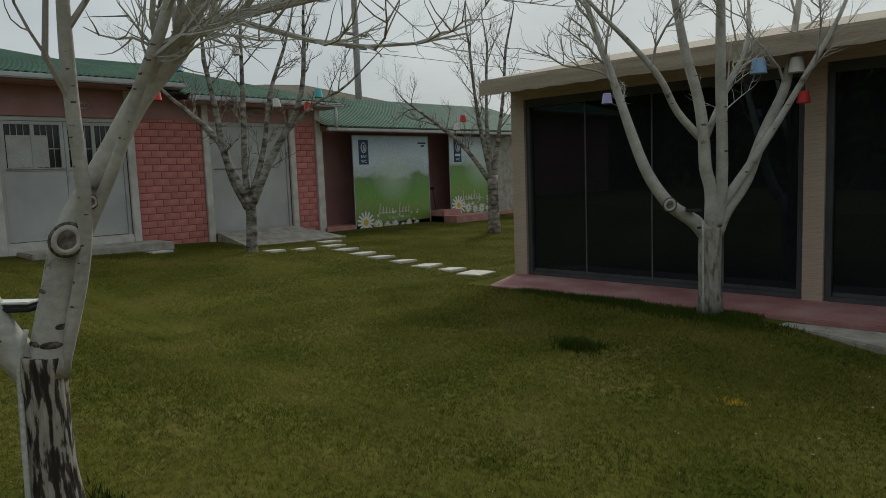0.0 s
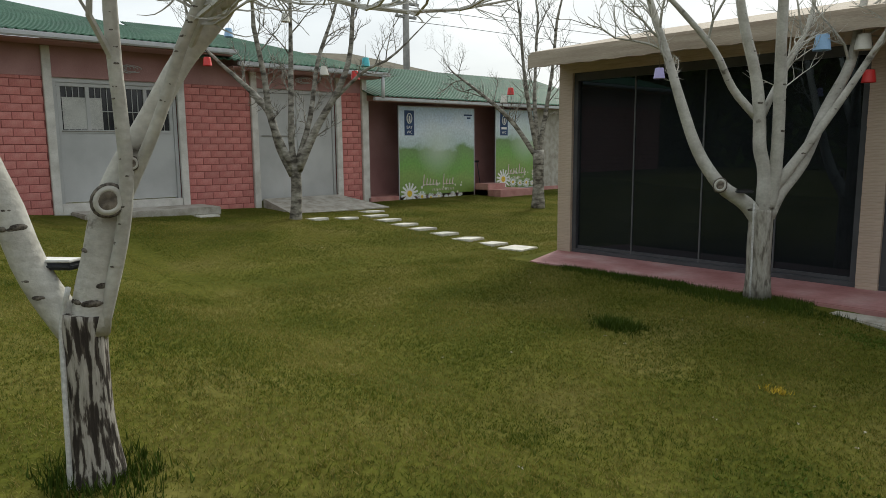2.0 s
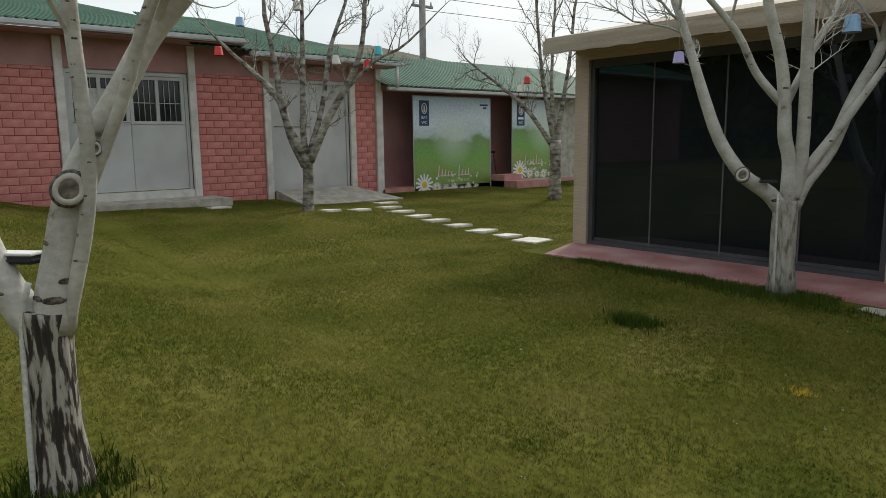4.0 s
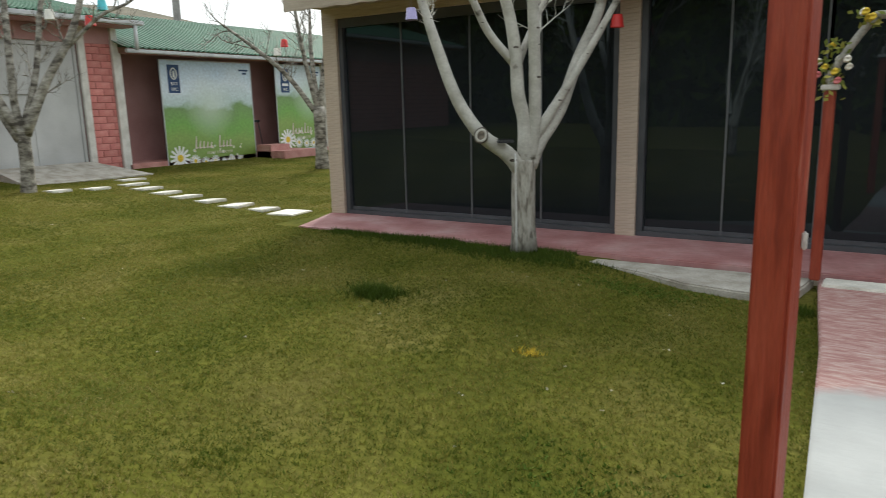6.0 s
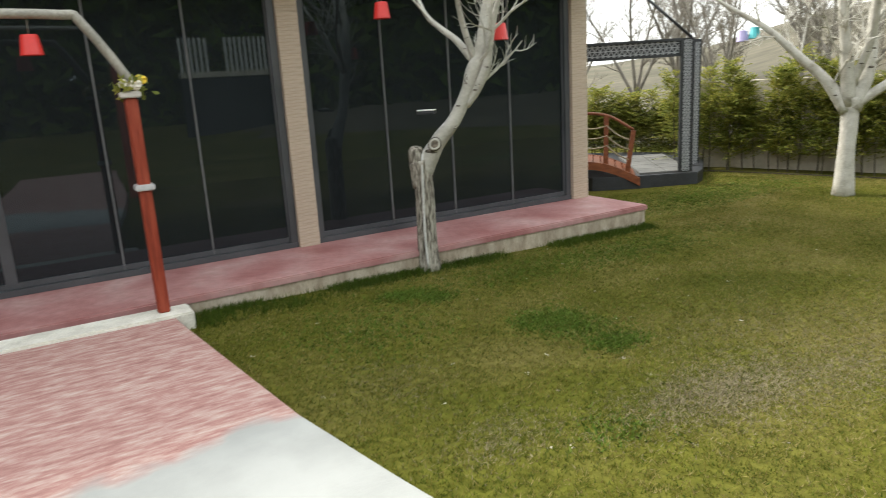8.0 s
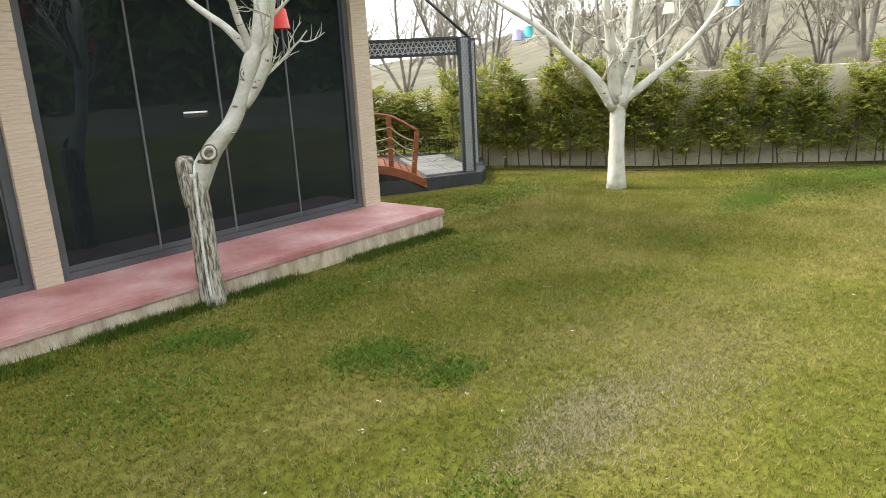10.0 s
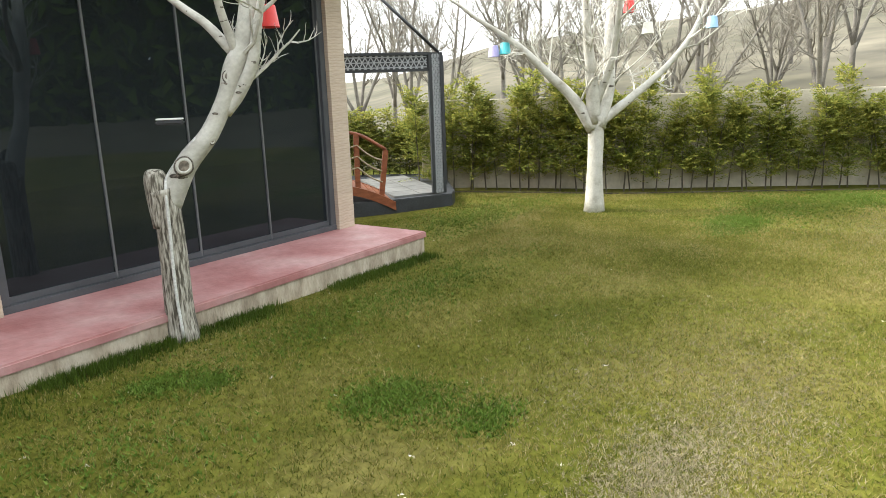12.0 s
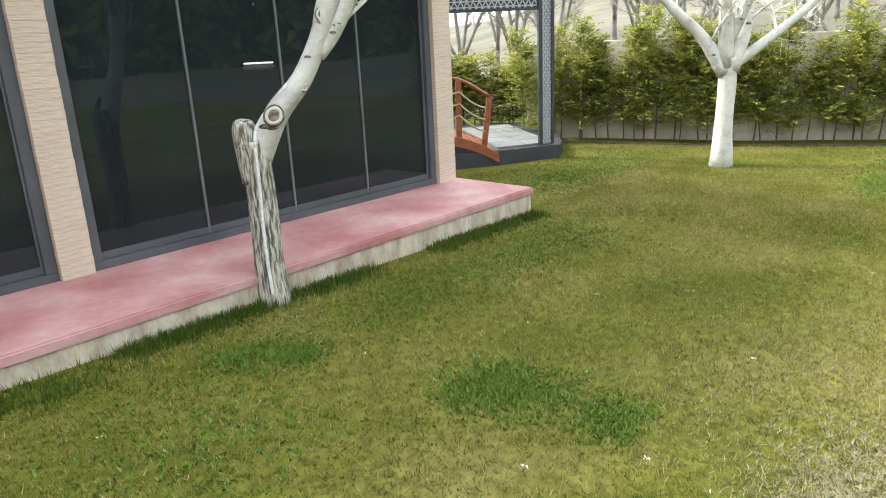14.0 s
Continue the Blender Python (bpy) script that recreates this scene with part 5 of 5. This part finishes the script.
def hedge_plant(seed, tall, fronds):
    """A slim evergreen: one thin stem, bare at the foot, with flat drooping fronds in uneven tiers."""
    rng = random.Random(seed)
    h = thing("hedge_plant", (0, 0, -50), "thin-stemmed evergreen hedge plant against the wall", "hedge plant", "hedge plants")
    V, Fs = [], []
    stem, _ = branch_path(rng, Vector((0, 0, -0.05)), Vector((rng.gauss(0, 0.04), rng.gauss(0, 0.04), 1)).normalized(), tall, 9, 0.08, 0.035)
    tube_into(V, Fs, stem, [0.013 - 0.0011 * i for i in range(10)], 5)
    raw("stem", V, Fs, M_STEM, h)
    tiers = [(rng.uniform(0.22, 1.0), rng.uniform(0, 6.28)) for _ in range(11)]
    V, Fs = [], []
    for k in range(fronds):
        lift, lean = rng.choice(tiers)
        t = min(0.99, max(0.16, lift + rng.gauss(0, 0.05)))
        if t < 0.33 and rng.random() < 0.5:
            continue
        i = int(t * 9)
        p = stem[i].lerp(stem[min(9, i + 1)], t * 9 - i)
        a = lean + rng.gauss(0, 1.0)
        d = Vector((math.cos(a), math.sin(a), rng.uniform(0.1, 1.1))).normalized()
        side = d.cross(Vector((rng.gauss(0, 0.5), rng.gauss(0, 0.5), 1))).normalized()
        L = rng.uniform(0.2, 0.46) * (1.15 - 0.5 * t)
        for q in range(1, 9):
            f = q / 8
            o = p + d * L * f + Vector((0, 0, -0.16 * L * f * f))
            for sgn in (-1, 1):
                e = (d * 0.75 + side * sgn * rng.uniform(0.5, 0.9) + Vector((0, 0, rng.gauss(-0.08, 0.25)))).normalized()
                w = e.cross(Vector((rng.gauss(0, 1), rng.gauss(0, 1), 1))).normalized() * 0.009
                l2 = rng.uniform(0.045, 0.085) * (1.15 - 0.5 * f)
                n0 = len(V)
                V += [o[:], (o + e * l2 * 0.5 + w)[:], (o + e * l2)[:], (o + e * l2 * 0.5 - w)[:]]
                Fs.append((n0, n0 + 1, n0 + 2, n0 + 3))
    raw("foliage", V, Fs, M_HEDGE, h)
    return h


plants = [hedge_plant(100 + k, *((1.7, 210), (1.45, 150), (1.85, 190), (1.3, 120), (1.6, 240))[k]) for k in range(5)]
rng = random.Random(3)
first = set()
for k, (p, d) in enumerate(along(HEDGE, 0.17)):
    q = k % 5
    m = pose(p[0] + rng.uniform(-0.06, 0.06), p[1] + rng.uniform(-0.06, 0.06), -0.24, 0, 0, rng.uniform(0, 360))
    s = rng.uniform(0.85, 1.2)
    c = plants[q] if q not in first else copy_thing(plants[q], m)
    c.matrix_basis = m
    c.scale = (s, s, s * rng.uniform(0.85, 1.0))
    first.add(q)
for p, d in along([(11.2, 2.0), (10.75, 2.9), (10.1, 3.9), (9.2, 4.9), (8.2, 5.6)], 0.13):
    c = copy_thing(plants[rng.choice((0, 0, 2))], pose(p[0] + rng.uniform(-0.08, 0.08), p[1] + rng.uniform(-0.08, 0.08), -0.45, 0, 0, rng.uniform(0, 360)))
    c.scale = (1.2, 1.2, rng.uniform(0.7, 0.95))

# ---- black lattice gate frame, platform and arched bridge ----
gate = thing("lattice_gate", (0, 0, 0), "black metal gate frame with pale star lattice panels", "gate frame")


def lattice(w, h, pitch, parent, m):
    """A cut-out panel: bars in three directions crossing as six-pointed stars."""
    V, Fs = [], []
    for ang in (0, 60, 120):
        d = np.array((math.cos(radians(ang)), math.sin(radians(ang))))
        nrm = np.array((-d[1], d[0]))
        R = w + h
        k = -int(R / pitch) - 1
        while k * pitch < R:
            o = nrm * (k * pitch) + np.array((w / 2, h / 2))
            lo, hi = -1e9, 1e9
            for ax, lim in ((0, w), (1, h)):
                if abs(d[ax]) < 1e-6:
                    if not 0 < o[ax] < lim:
                        lo, hi = 1, 0
                    continue
                a, b = sorted(((0 - o[ax]) / d[ax], (lim - o[ax]) / d[ax]))
                lo, hi = max(lo, a), min(hi, b)
            if hi - lo > 0.01:
                p, q, s = o + d * lo, o + d * hi, nrm * 0.0065
                i = len(V)
                for y in (-0.008, 0.0):
                    V += [(p[0] + s[0], y, p[1] + s[1]), (q[0] + s[0], y, q[1] + s[1]), (q[0] - s[0], y, q[1] - s[1]), (p[0] - s[0], y, p[1] - s[1])]
                Fs += [(i, i + 1, i + 2, i + 3), (i + 7, i + 6, i + 5, i + 4), (i, i + 4, i + 5, i + 1), (i + 3, i + 2, i + 6, i + 7)]
            k += 1
    o = raw("lattice", V, Fs, M_LATTICE, parent)
    o.matrix_basis = m
    return o


gz, gt = 0.0, 1.93
gate.matrix_basis = pose(8.86, 0.5, 0, 0, 0, -38)
beam = part("beam", box(-2.0, 0.035, gt - 0.24, -0.2, 0.2, gt, 0.004), M_BLACK, gate)
for a, b in ((gt - 0.25, gt - 0.215), (gt - 0.035, gt + 0.005)):
    part("beam_rim", box(-2.0, 0.0, a, -0.2, 0.033, b, 0.003), M_BLACK, beam)
lattice(1.78, 0.18, 0.068, beam, pose(-2.0, 0.03, gt - 0.213))
post = part("gate_post", box(-0.2, 0.035, gz, 0.0, 0.07, gt, 0.004), M_BLACK, gate)
for a, b in ((-0.2, -0.155), (-0.035, 0.0)):
    part("post_rim", box(a, 0.0, gz, b, 0.033, gt, 0.003), M_BLACK, post)
lattice(0.12, gt - 0.02 - gz, 0.042, post, pose(-0.155, 0.03, gz))
side = part("side_post", box(0.12, 0.8, gz, 0.27, 0.86, gt, 0.004), M_BLACK, gate)
lattice(0.1, gt - 0.04 - gz, 0.042, side, pose(0.145, 0.795, gz))
tube("stay_rod", [(-0.02, 0.1, gt), (-0.85, 0.1, gt + 0.75)], 0.022, M_BLACK, gate, 6)
plinth = prism("paved_platform", [(7.6, 1.3), (8.17, 0.88), (8.95, 0.47), (9.25, 0.62), (10.95, 1.98), (10.5, 3.05), (9.4, 4.4), (7.6, 4.4)], -0.6, -0.03, M_BLACK, None, 0.01)
tagged(plinth, "dark raised plinth under the gate frame", "platform", kind="structure")
for i in range(4):
    for j in range(5):
        P = [(8.24 + 0.45 * i * 0.82 + 0.45 * j * 0.6 + dx * 0.82 + dy * 0.6, 0.96 - 0.45 * i * 0.42 + 0.45 * j * 0.8 - dx * 0.42 + dy * 0.8) for dx, dy in ((0, 0), (0.44, 0), (0.44, 0.44), (0, 0.44))]
        if i < 2:
            prism("paving_slab", P, -0.05, 0.0, M_PAVING, plinth, 0.004)
# near-black block stands for the shadow and dark plinth under the bridge
bridge_shade = part("bridge_shade_block", box(-1.0, 0.08, -0.4, 0.78, 0.9, 0.3, 0.01), M_PAINTED_DARK)
bridge_shade.matrix_basis = pose(7.575, 1.426, -0.42, 0, 0, -43)
tagged(bridge_shade, "near-black block for the shadow and dark plinth below the footbridge", "channel", kind="structure")

bridge = thing("footbridge", (7.575, 1.426, -0.42), "small arched varnished wooden footbridge with rope rails", "bridge", turn=-43)
arc = lambda u: 0.3 + 0.33 * math.cos(u * 1.72)
for y in (0.0, 0.95):
    V, Fs = [], []
    for u in np.linspace(-0.8, 0.8, 19):
        z = arc(u)
        V += [(u, y - 0.03, z), (u, y + 0.03, z), (u, y + 0.03, z - 0.12), (u, y - 0.03, z - 0.12)]
    for i in range(18):
        for k in range(4):
            Fs.append((4 * i + k, 4 * i + (k + 1) % 4, 4 * i + 4 + (k + 1) % 4, 4 * i + 4 + k))
    Fs += [(0, 1, 2, 3), (75, 74, 73, 72)]
    raw("arched_beam", V, Fs, M_BRIDGE, bridge)
tops = []
for u, h, lean in ((-0.62, 0.62, -0.14), (-0.12, 0.7, -0.02), (0.3, 0.72, 0.02), (0.62, 0.62, 0.14)):
    z = arc(u)
    p = part("rail_post", box(-0.035, -0.035, -0.1, 0.035, 0.035, h, 0.006), M_BRIDGE, bridge)
    p.matrix_basis = pose(u, 0.06, z, 0, math.degrees(math.atan(lean)), 0)
    tops.append((u + lean * h, 0.06, z + h))
tube("handrail", smooth_line(tops, 5), 0.022, M_BRIDGE, bridge, 8)
for f in (0.28, 0.52, 0.76):
    pts = []
    for a, b in zip(tops, tops[1:]):
        for t in np.linspace(0, 1, 7)[:-1]:
            za, zb = a[2] - (1 - f) * 0.62, b[2] - (1 - f) * 0.62
            pts.append((a[0] + (b[0] - a[0]) * t, 0.03, za + (zb - za) * t - 0.2 * t * (1 - t)))
    tube("rope", pts, 0.011, M_ROPE, bridge, 6)
for u in np.linspace(-0.74, 0.74, 14):
    p = part("deck_board", box(-0.05, 0.035, -0.03, 0.05, 0.915, -0.005, 0.004), M_BRIDGE, bridge)
    p.matrix_basis = pose(u, 0, arc(u), 0, math.degrees(math.atan(0.33 * 1.72 * math.sin(u * 1.72))), 0)

# behind the camera: mirrored picket fence, and tree belt added to darken the reflections
fence = thing("picket_fence", (0, 0, 0), "white picket fence on a low wall", "fence")
# prop added below the fence, near-black so it drops out of the reflection
part("fence_base", box(5.6, -20.2, -0.4, 9.6, -20, 2.1, 0.01), M_PAINTED_DARK, fence)
part("fence_cap", box(5.6, -20.22, 2.1, 9.6, -19.98, 2.3, 0.01), M_WALLBEIGE, fence)
pk = box(-0.05, -0.012, 2.3, 0.05, 0.012, 3.5, 0.004)
pk = part("picket", pk, M_WHITE, fence)
for k in [*range(1, 6), *range(9, 22)]:
    o = new("picket", pk.data)
    o.parent = fence
    o.location = (5.7 + 0.18 * k, -20.1, 0)
pk.location = (5.7, -20.1, 0)
belt = thing("evergreen_belt", (0, 0, 0), "unseen tall evergreen belt added to darken the glass reflections", "trees", kind="stuff")
N = 42000
rs = np.random.RandomState(4)
ang = rs.uniform(radians(100), radians(262), N)
rad = 20 + rs.uniform(0, 3.0, N)
hh = rs.uniform(0, 1, N) ** 0.8 * (7.6 + 1.3 * np.sin(ang * 23) + 0.8 * np.sin(ang * 57))
c = np.stack([rad * np.sin(ang), -5 + rad * np.cos(ang), hh - 0.2], 1)
a = rs.normal(0, 1, (N, 3)); a /= np.linalg.norm(a, axis=1)[:, None]
b = np.cross(a, rs.normal(0, 1, (N, 3))); b /= np.linalg.norm(b, axis=1)[:, None]
v = np.stack([c - a * 0.55, c + b * 0.34, c + a * 0.55], 1).reshape(-1, 3)
raw("foliage", v.tolist(), np.arange(3 * N).reshape(-1, 3).tolist(), M_TALL, belt)


# ---- grass ----
def blades(name, xy, h0, h1, width, material, lean=0.6, seed=0, zlift=0.0):
    """Single-triangle blades standing on the lawn, three to a tuft."""
    r = np.random.RandomState(seed)
    n = len(xy)
    x, y = np.repeat(xy[:, 0], 3) + r.normal(0, 0.008, 3 * n), np.repeat(xy[:, 1], 3) + r.normal(0, 0.008, 3 * n)
    z = lawn_z(x, y) + zlift
    t = r.uniform(0, 2 * np.pi, 3 * n)
    h = r.uniform(h0, h1, 3 * n)
    w = width * r.uniform(0.7, 1.3, 3 * n)
    l = h * lean * r.uniform(0, 1, 3 * n)
    q = r.uniform(0, 2 * np.pi, 3 * n)
    base = np.stack([x, y, z - 0.004], 1)
    off = np.stack([np.cos(t) * w, np.sin(t) * w, 0 * w], 1)
    tip = base + np.stack([np.cos(q) * l, np.sin(q) * l, h], 1)
    v = np.stack([base - off, base + off, tip], 1).reshape(-1, 3)
    me = bpy.data.meshes.new(name)
    me.vertices.add(len(v))
    me.vertices.foreach_set("co", v.ravel().astype(np.float32))
    k = len(v) // 3
    me.loops.add(3 * k)
    me.loops.foreach_set("vertex_index", np.arange(3 * k, dtype=np.int32))
    me.polygons.add(k)
    me.polygons.foreach_set("loop_start", np.arange(0, 3 * k, 3, dtype=np.int32))
    me.update(calc_edges=True)
    me.materials.append(material)
    ob = new(name, me)
    return ob


def on_lawn(p):
    x, y = p[:, 0], p[:, 1]
    front = -1.12 + 0.0165 * (x + 6.75)
    pav = (x > -7.25) & (x < 6.45) & (y > front - 0.0)
    lx = np.interp(-y, (1.06, 2.9, 4.6, 6.4, 9.6), (-0.71, -0.56, -0.45, -0.31, 0.03))
    rx = np.interp(-y, (1.06, 2.5, 3.4, 4.5, 6.4, 9.6), (1.02, 1.15, 1.24, 1.44, 1.72, 1.95))
    on_path = (x > lx) & (x < rx) & (y > -11)
    ap = (x > -2.9) & (x < -0.7) & (y > np.interp(x, (-2.9, -2.1, -1.7, -0.7), (-1.26, -1.5, -1.74, -1.82)))
    built = (x < -14.85) | ((x < -14) & (y > -5.04) & (y < -2.44)) | ((x < -13.55) & (y > -1.04) & (y < 1.56))
    hx = np.interp(-y, (-1.4, 1.25, 3.4, 5.2, 8.2), (10.2, 10.9, 12.0, 12.9, 14.4))
    plinth_side = y > np.interp(x, (6.4, 7.3, 8.1, 8.95, 9.25, 10.2), (1.3, 0.92, 0.62, 0.45, 0.58, 1.35))
    plinth_side &= x > 6.45
    return ~(pav | on_path | ap | built | (x > hx) | plinth_side)


rs = np.random.RandomState(12)
near = rs.uniform((-8, -7.6), (9, -0.8), (290000, 2))
far = rs.uniform((-14.9, -9), (-8, 9), (190000, 2))
mid = np.concatenate([rs.uniform((-8.2, -0.9), (-7.0, 8), (16000, 2)), rs.uniform((-8, -9.6), (0.2, -7.6), (34000, 2))])
right = rs.uniform((6.4, -9), (14, 1.4), (120000, 2))
lawn = np.concatenate([q[on_lawn(q)] for q in (near, far, mid, right)])
drier = lawn[:, 0] + rs.normal(0, 1.3, len(lawn)) + 0.5 * np.sin(lawn[:, 1] * 1.7) > 1.9
tagged(blades("lawn_grass", lawn[~drier], 0.012, 0.03, 0.0029, M_GRASS_GREEN, 1.5, 1), "short olive green mown lawn grass", "grass", kind="stuff")
tagged(blades("dry_lawn_grass", lawn[drier], 0.012, 0.03, 0.0029, M_GRASS, 1.6, 7), "short winter-worn lawn grass mixed with straw", "grass", kind="stuff")


def patch(cx, cy, sx, sy, n, seed):
    r = np.random.RandomState(seed)
    p = np.stack([r.normal(cx, sx, n), r.normal(cy, sy, n)], 1)
    return p[on_lawn(p)]


ex = np.concatenate([rs.uniform(-6.7, -0.5, 3800), rs.uniform(1, 6.4, 5200)])
edge = np.stack([ex, -1.12 + 0.0165 * (ex + 6.75) - np.abs(rs.normal(0, 0.09, 9000))], 1)
keep = on_lawn(edge) & (np.sin(edge[:, 0] * 5.1) + np.sin(edge[:, 0] * 2.3 + 1) + rs.normal(0, 0.5, 9000) > -0.3)
spots = [edge[keep], patch(-3.5, -1.4, 0.5, 0.14, 1500, 2), patch(-4.6, -1.25, 0.6, 0.1, 900, 3), patch(-3.125, -7.975, 0.13, 0.12, 420, 4), patch(-0.78, -1.95, 0.07, 0.12, 160, 5), patch(1.3, -1.2, 0.12, 0.1, 200, 15), patch(1.9, -1.2, 0.2, 0.1, 200, 16)]
tagged(blades("long_edge_grass", np.concatenate(spots), 0.03, 0.08, 0.004, M_TALL, 0.6, 2), "uncut dark grass along the terrace edge", "grass", kind="stuff")
tagged(blades("grass_tuft", patch(-3.81, -3.32, 0.11, 0.08, 480, 6), 0.05, 0.11, 0.0045, M_TALL, 0.9, 3), "dark green grass tuft in the lawn", "grass tuft", kind="stuff")
green = [patch(3.38, -2.82, 0.15, 0.12, 1400, 7), patch(3.44, -3.42, 0.1, 0.07, 700, 8), patch(3.45, -3.1, 0.16, 0.12, 420, 18), patch(3.0, -1.8, 0.07, 0.06, 500, 17), patch(2.8, -1.55, 0.09, 0.07, 400, 19), patch(8.97, -5.86, 0.45, 0.25, 3000, 36), patch(11.6, -4.4, 0.5, 0.3, 3000, 37), patch(-2.0, -1.95, 0.35, 0.12, 500, 9), patch(9.1, -3.35, 0.3, 0.16, 3200, 10), patch(8.4, -0.3, 0.9, 0.35, 2600, 31), patch(10.6, -3.6, 0.7, 0.4, 2200, 32), patch(5.0, -1.6, 1.2, 0.22, 2400, 33), patch(2.2, -2.2, 0.35, 0.3, 700, 34), patch(-1.2, -5.2, 0.3, 0.25, 260, 11), patch(2.6, -4.3, 0.12, 0.1, 200, 12), patch(2.9, -1.6, 0.2, 0.08, 350, 13)]
tagged(blades("clover_patch", np.concatenate(green), 0.012, 0.028, 0.008, M_CLOVER, 1.6, 4), "low green clover patches in the lawn", "clover", kind="stuff")
dry = [patch(3.3, -4.32, 0.36, 0.16, 5200, 21), patch(4.1, -4.55, 0.5, 0.22, 3000, 26), patch(9.3, -4.9, 0.9, 0.5, 4000, 27), patch(2.05, -4.05, 0.2, 0.14, 700, 22), patch(5.2, -4.3, 0.8, 0.4, 2600, 23), patch(4.0, -3.7, 0.5, 0.3, 1000, 24), patch(1.9, -3.2, 0.2, 0.3, 500, 25)]
tagged(blades("straw_patch", np.concatenate(dry), 0.008, 0.022, 0.003, M_STRAW, 2.2, 8), "dry straw patches worn into the lawn", "dry grass", kind="stuff")
tagged(blades("yellow_weed", patch(-2.14, -3.85, 0.05, 0.03, 26, 14), 0.03, 0.05, 0.004, M_YELLOW, 1.0, 5), "small yellow weed in the lawn", "weed", kind="stuff")
litter = patch(1.5, -3.5, 3.5, 1.6, 120, 20)
tagged(blades("fallen_leaves", litter, 0.008, 0.016, 0.012, M_PETAL_W, 1.5, 6), "small pale fallen leaves scattered on the lawn", "fallen leaves", kind="stuff")

# ---- small pieces last: wall blocks and pillar courses ----
BH, BL = 0.148, 0.35
cells = []
for (a, b) in WALLS:
    row = 0
    z = 0.12
    while z < 2.96:
        y = a + 0.08 - (BL / 2 if row % 2 else 0)
        while y < b - 0.08:
            y0, y1 = max(y, a + 0.08), min(y + BL, b - 0.08)
            if y1 - y0 > 0.05:
                cells.append((y0, z, y1 - y0, min(BH, 3.0 - z)))
            y += BL
        z += BH
        row += 1
meshes = {}


def brick_mesh(w, h):
    key = (round(w, 2), round(h, 2))
    if key not in meshes:
        bm = box(-0.03, 0.005, 0.005, 0.0, w - 0.005, h - 0.005)
        bmesh.ops.bevel(bm, geom=[e for e in bm.edges if all(v.co.x > -0.001 for v in e.verts)], offset=0.006, segments=1, affect="EDGES")
        me = bpy.data.meshes.new("block")
        bm.to_mesh(me)
        bm.free()
        me.materials.append(M_PINK)
        meshes[key] = me
    return meshes[key]


cells.sort(key=lambda c: abs(c[0] + 1.5))
rng = random.Random(2)
for y, z, w, h in cells[:300]:
    o = new("block", brick_mesh(w, h))
    o.parent = store
    o.location = (PX + rng.uniform(-0.003, 0.003), y, z)
V, Fs = [], []
for y, z, w, h in cells[300:]:
    i = len(V)
    x = PX + rng.uniform(-0.003, 0.003)
    y0, y1, z0, z1 = y + 0.005, y + w - 0.005, z + 0.005, z + h - 0.005
    V += [(x - 0.03, y0, z0), (x - 0.03, y1, z0), (x - 0.03, y1, z1), (x - 0.03, y0, z1), (x, y0 + 0.005, z0 + 0.005), (x, y1 - 0.005, z0 + 0.005), (x, y1 - 0.005, z1 - 0.005), (x, y0 + 0.005, z1 - 0.005)]
    Fs += [(i + 4, i + 5, i + 6, i + 7), (i, i + 1, i + 5, i + 4), (i + 1, i + 2, i + 6, i + 5), (i + 2, i + 3, i + 7, i + 6), (i + 3, i, i + 4, i + 7)]
tagged(raw("far_blocks", V, Fs, M_PINK, store), kind="stuff")

course = {}
for a, b in PILLARS:
    w = b - a
    z = 0.0
    while z < H - 0.01:
        h = rng.choice((0.05, 0.06, 0.075))
        h = min(h, H - z)
        key = (round(w, 2), round(h, 3))
        if key not in course:
            bm = box(0, 0, 0.0003, w, 0.29, h - 0.0003)
            bmesh.ops.bevel(bm, geom=[e for e in bm.edges if all(v.co.y < 0.001 for v in e.verts)], offset=0.0015, segments=1, affect="EDGES")
            me = bpy.data.meshes.new("stone_course")
            bm.to_mesh(me)
            bm.free()
            me.materials.append(M_STONE)
            course[key] = me
        o = new("stone_course", course[key])
        o.parent = pavilion
        o.location = (a + rng.uniform(-0.0015, 0.0015), rng.uniform(-0.003, 0.0), z)
        z += h
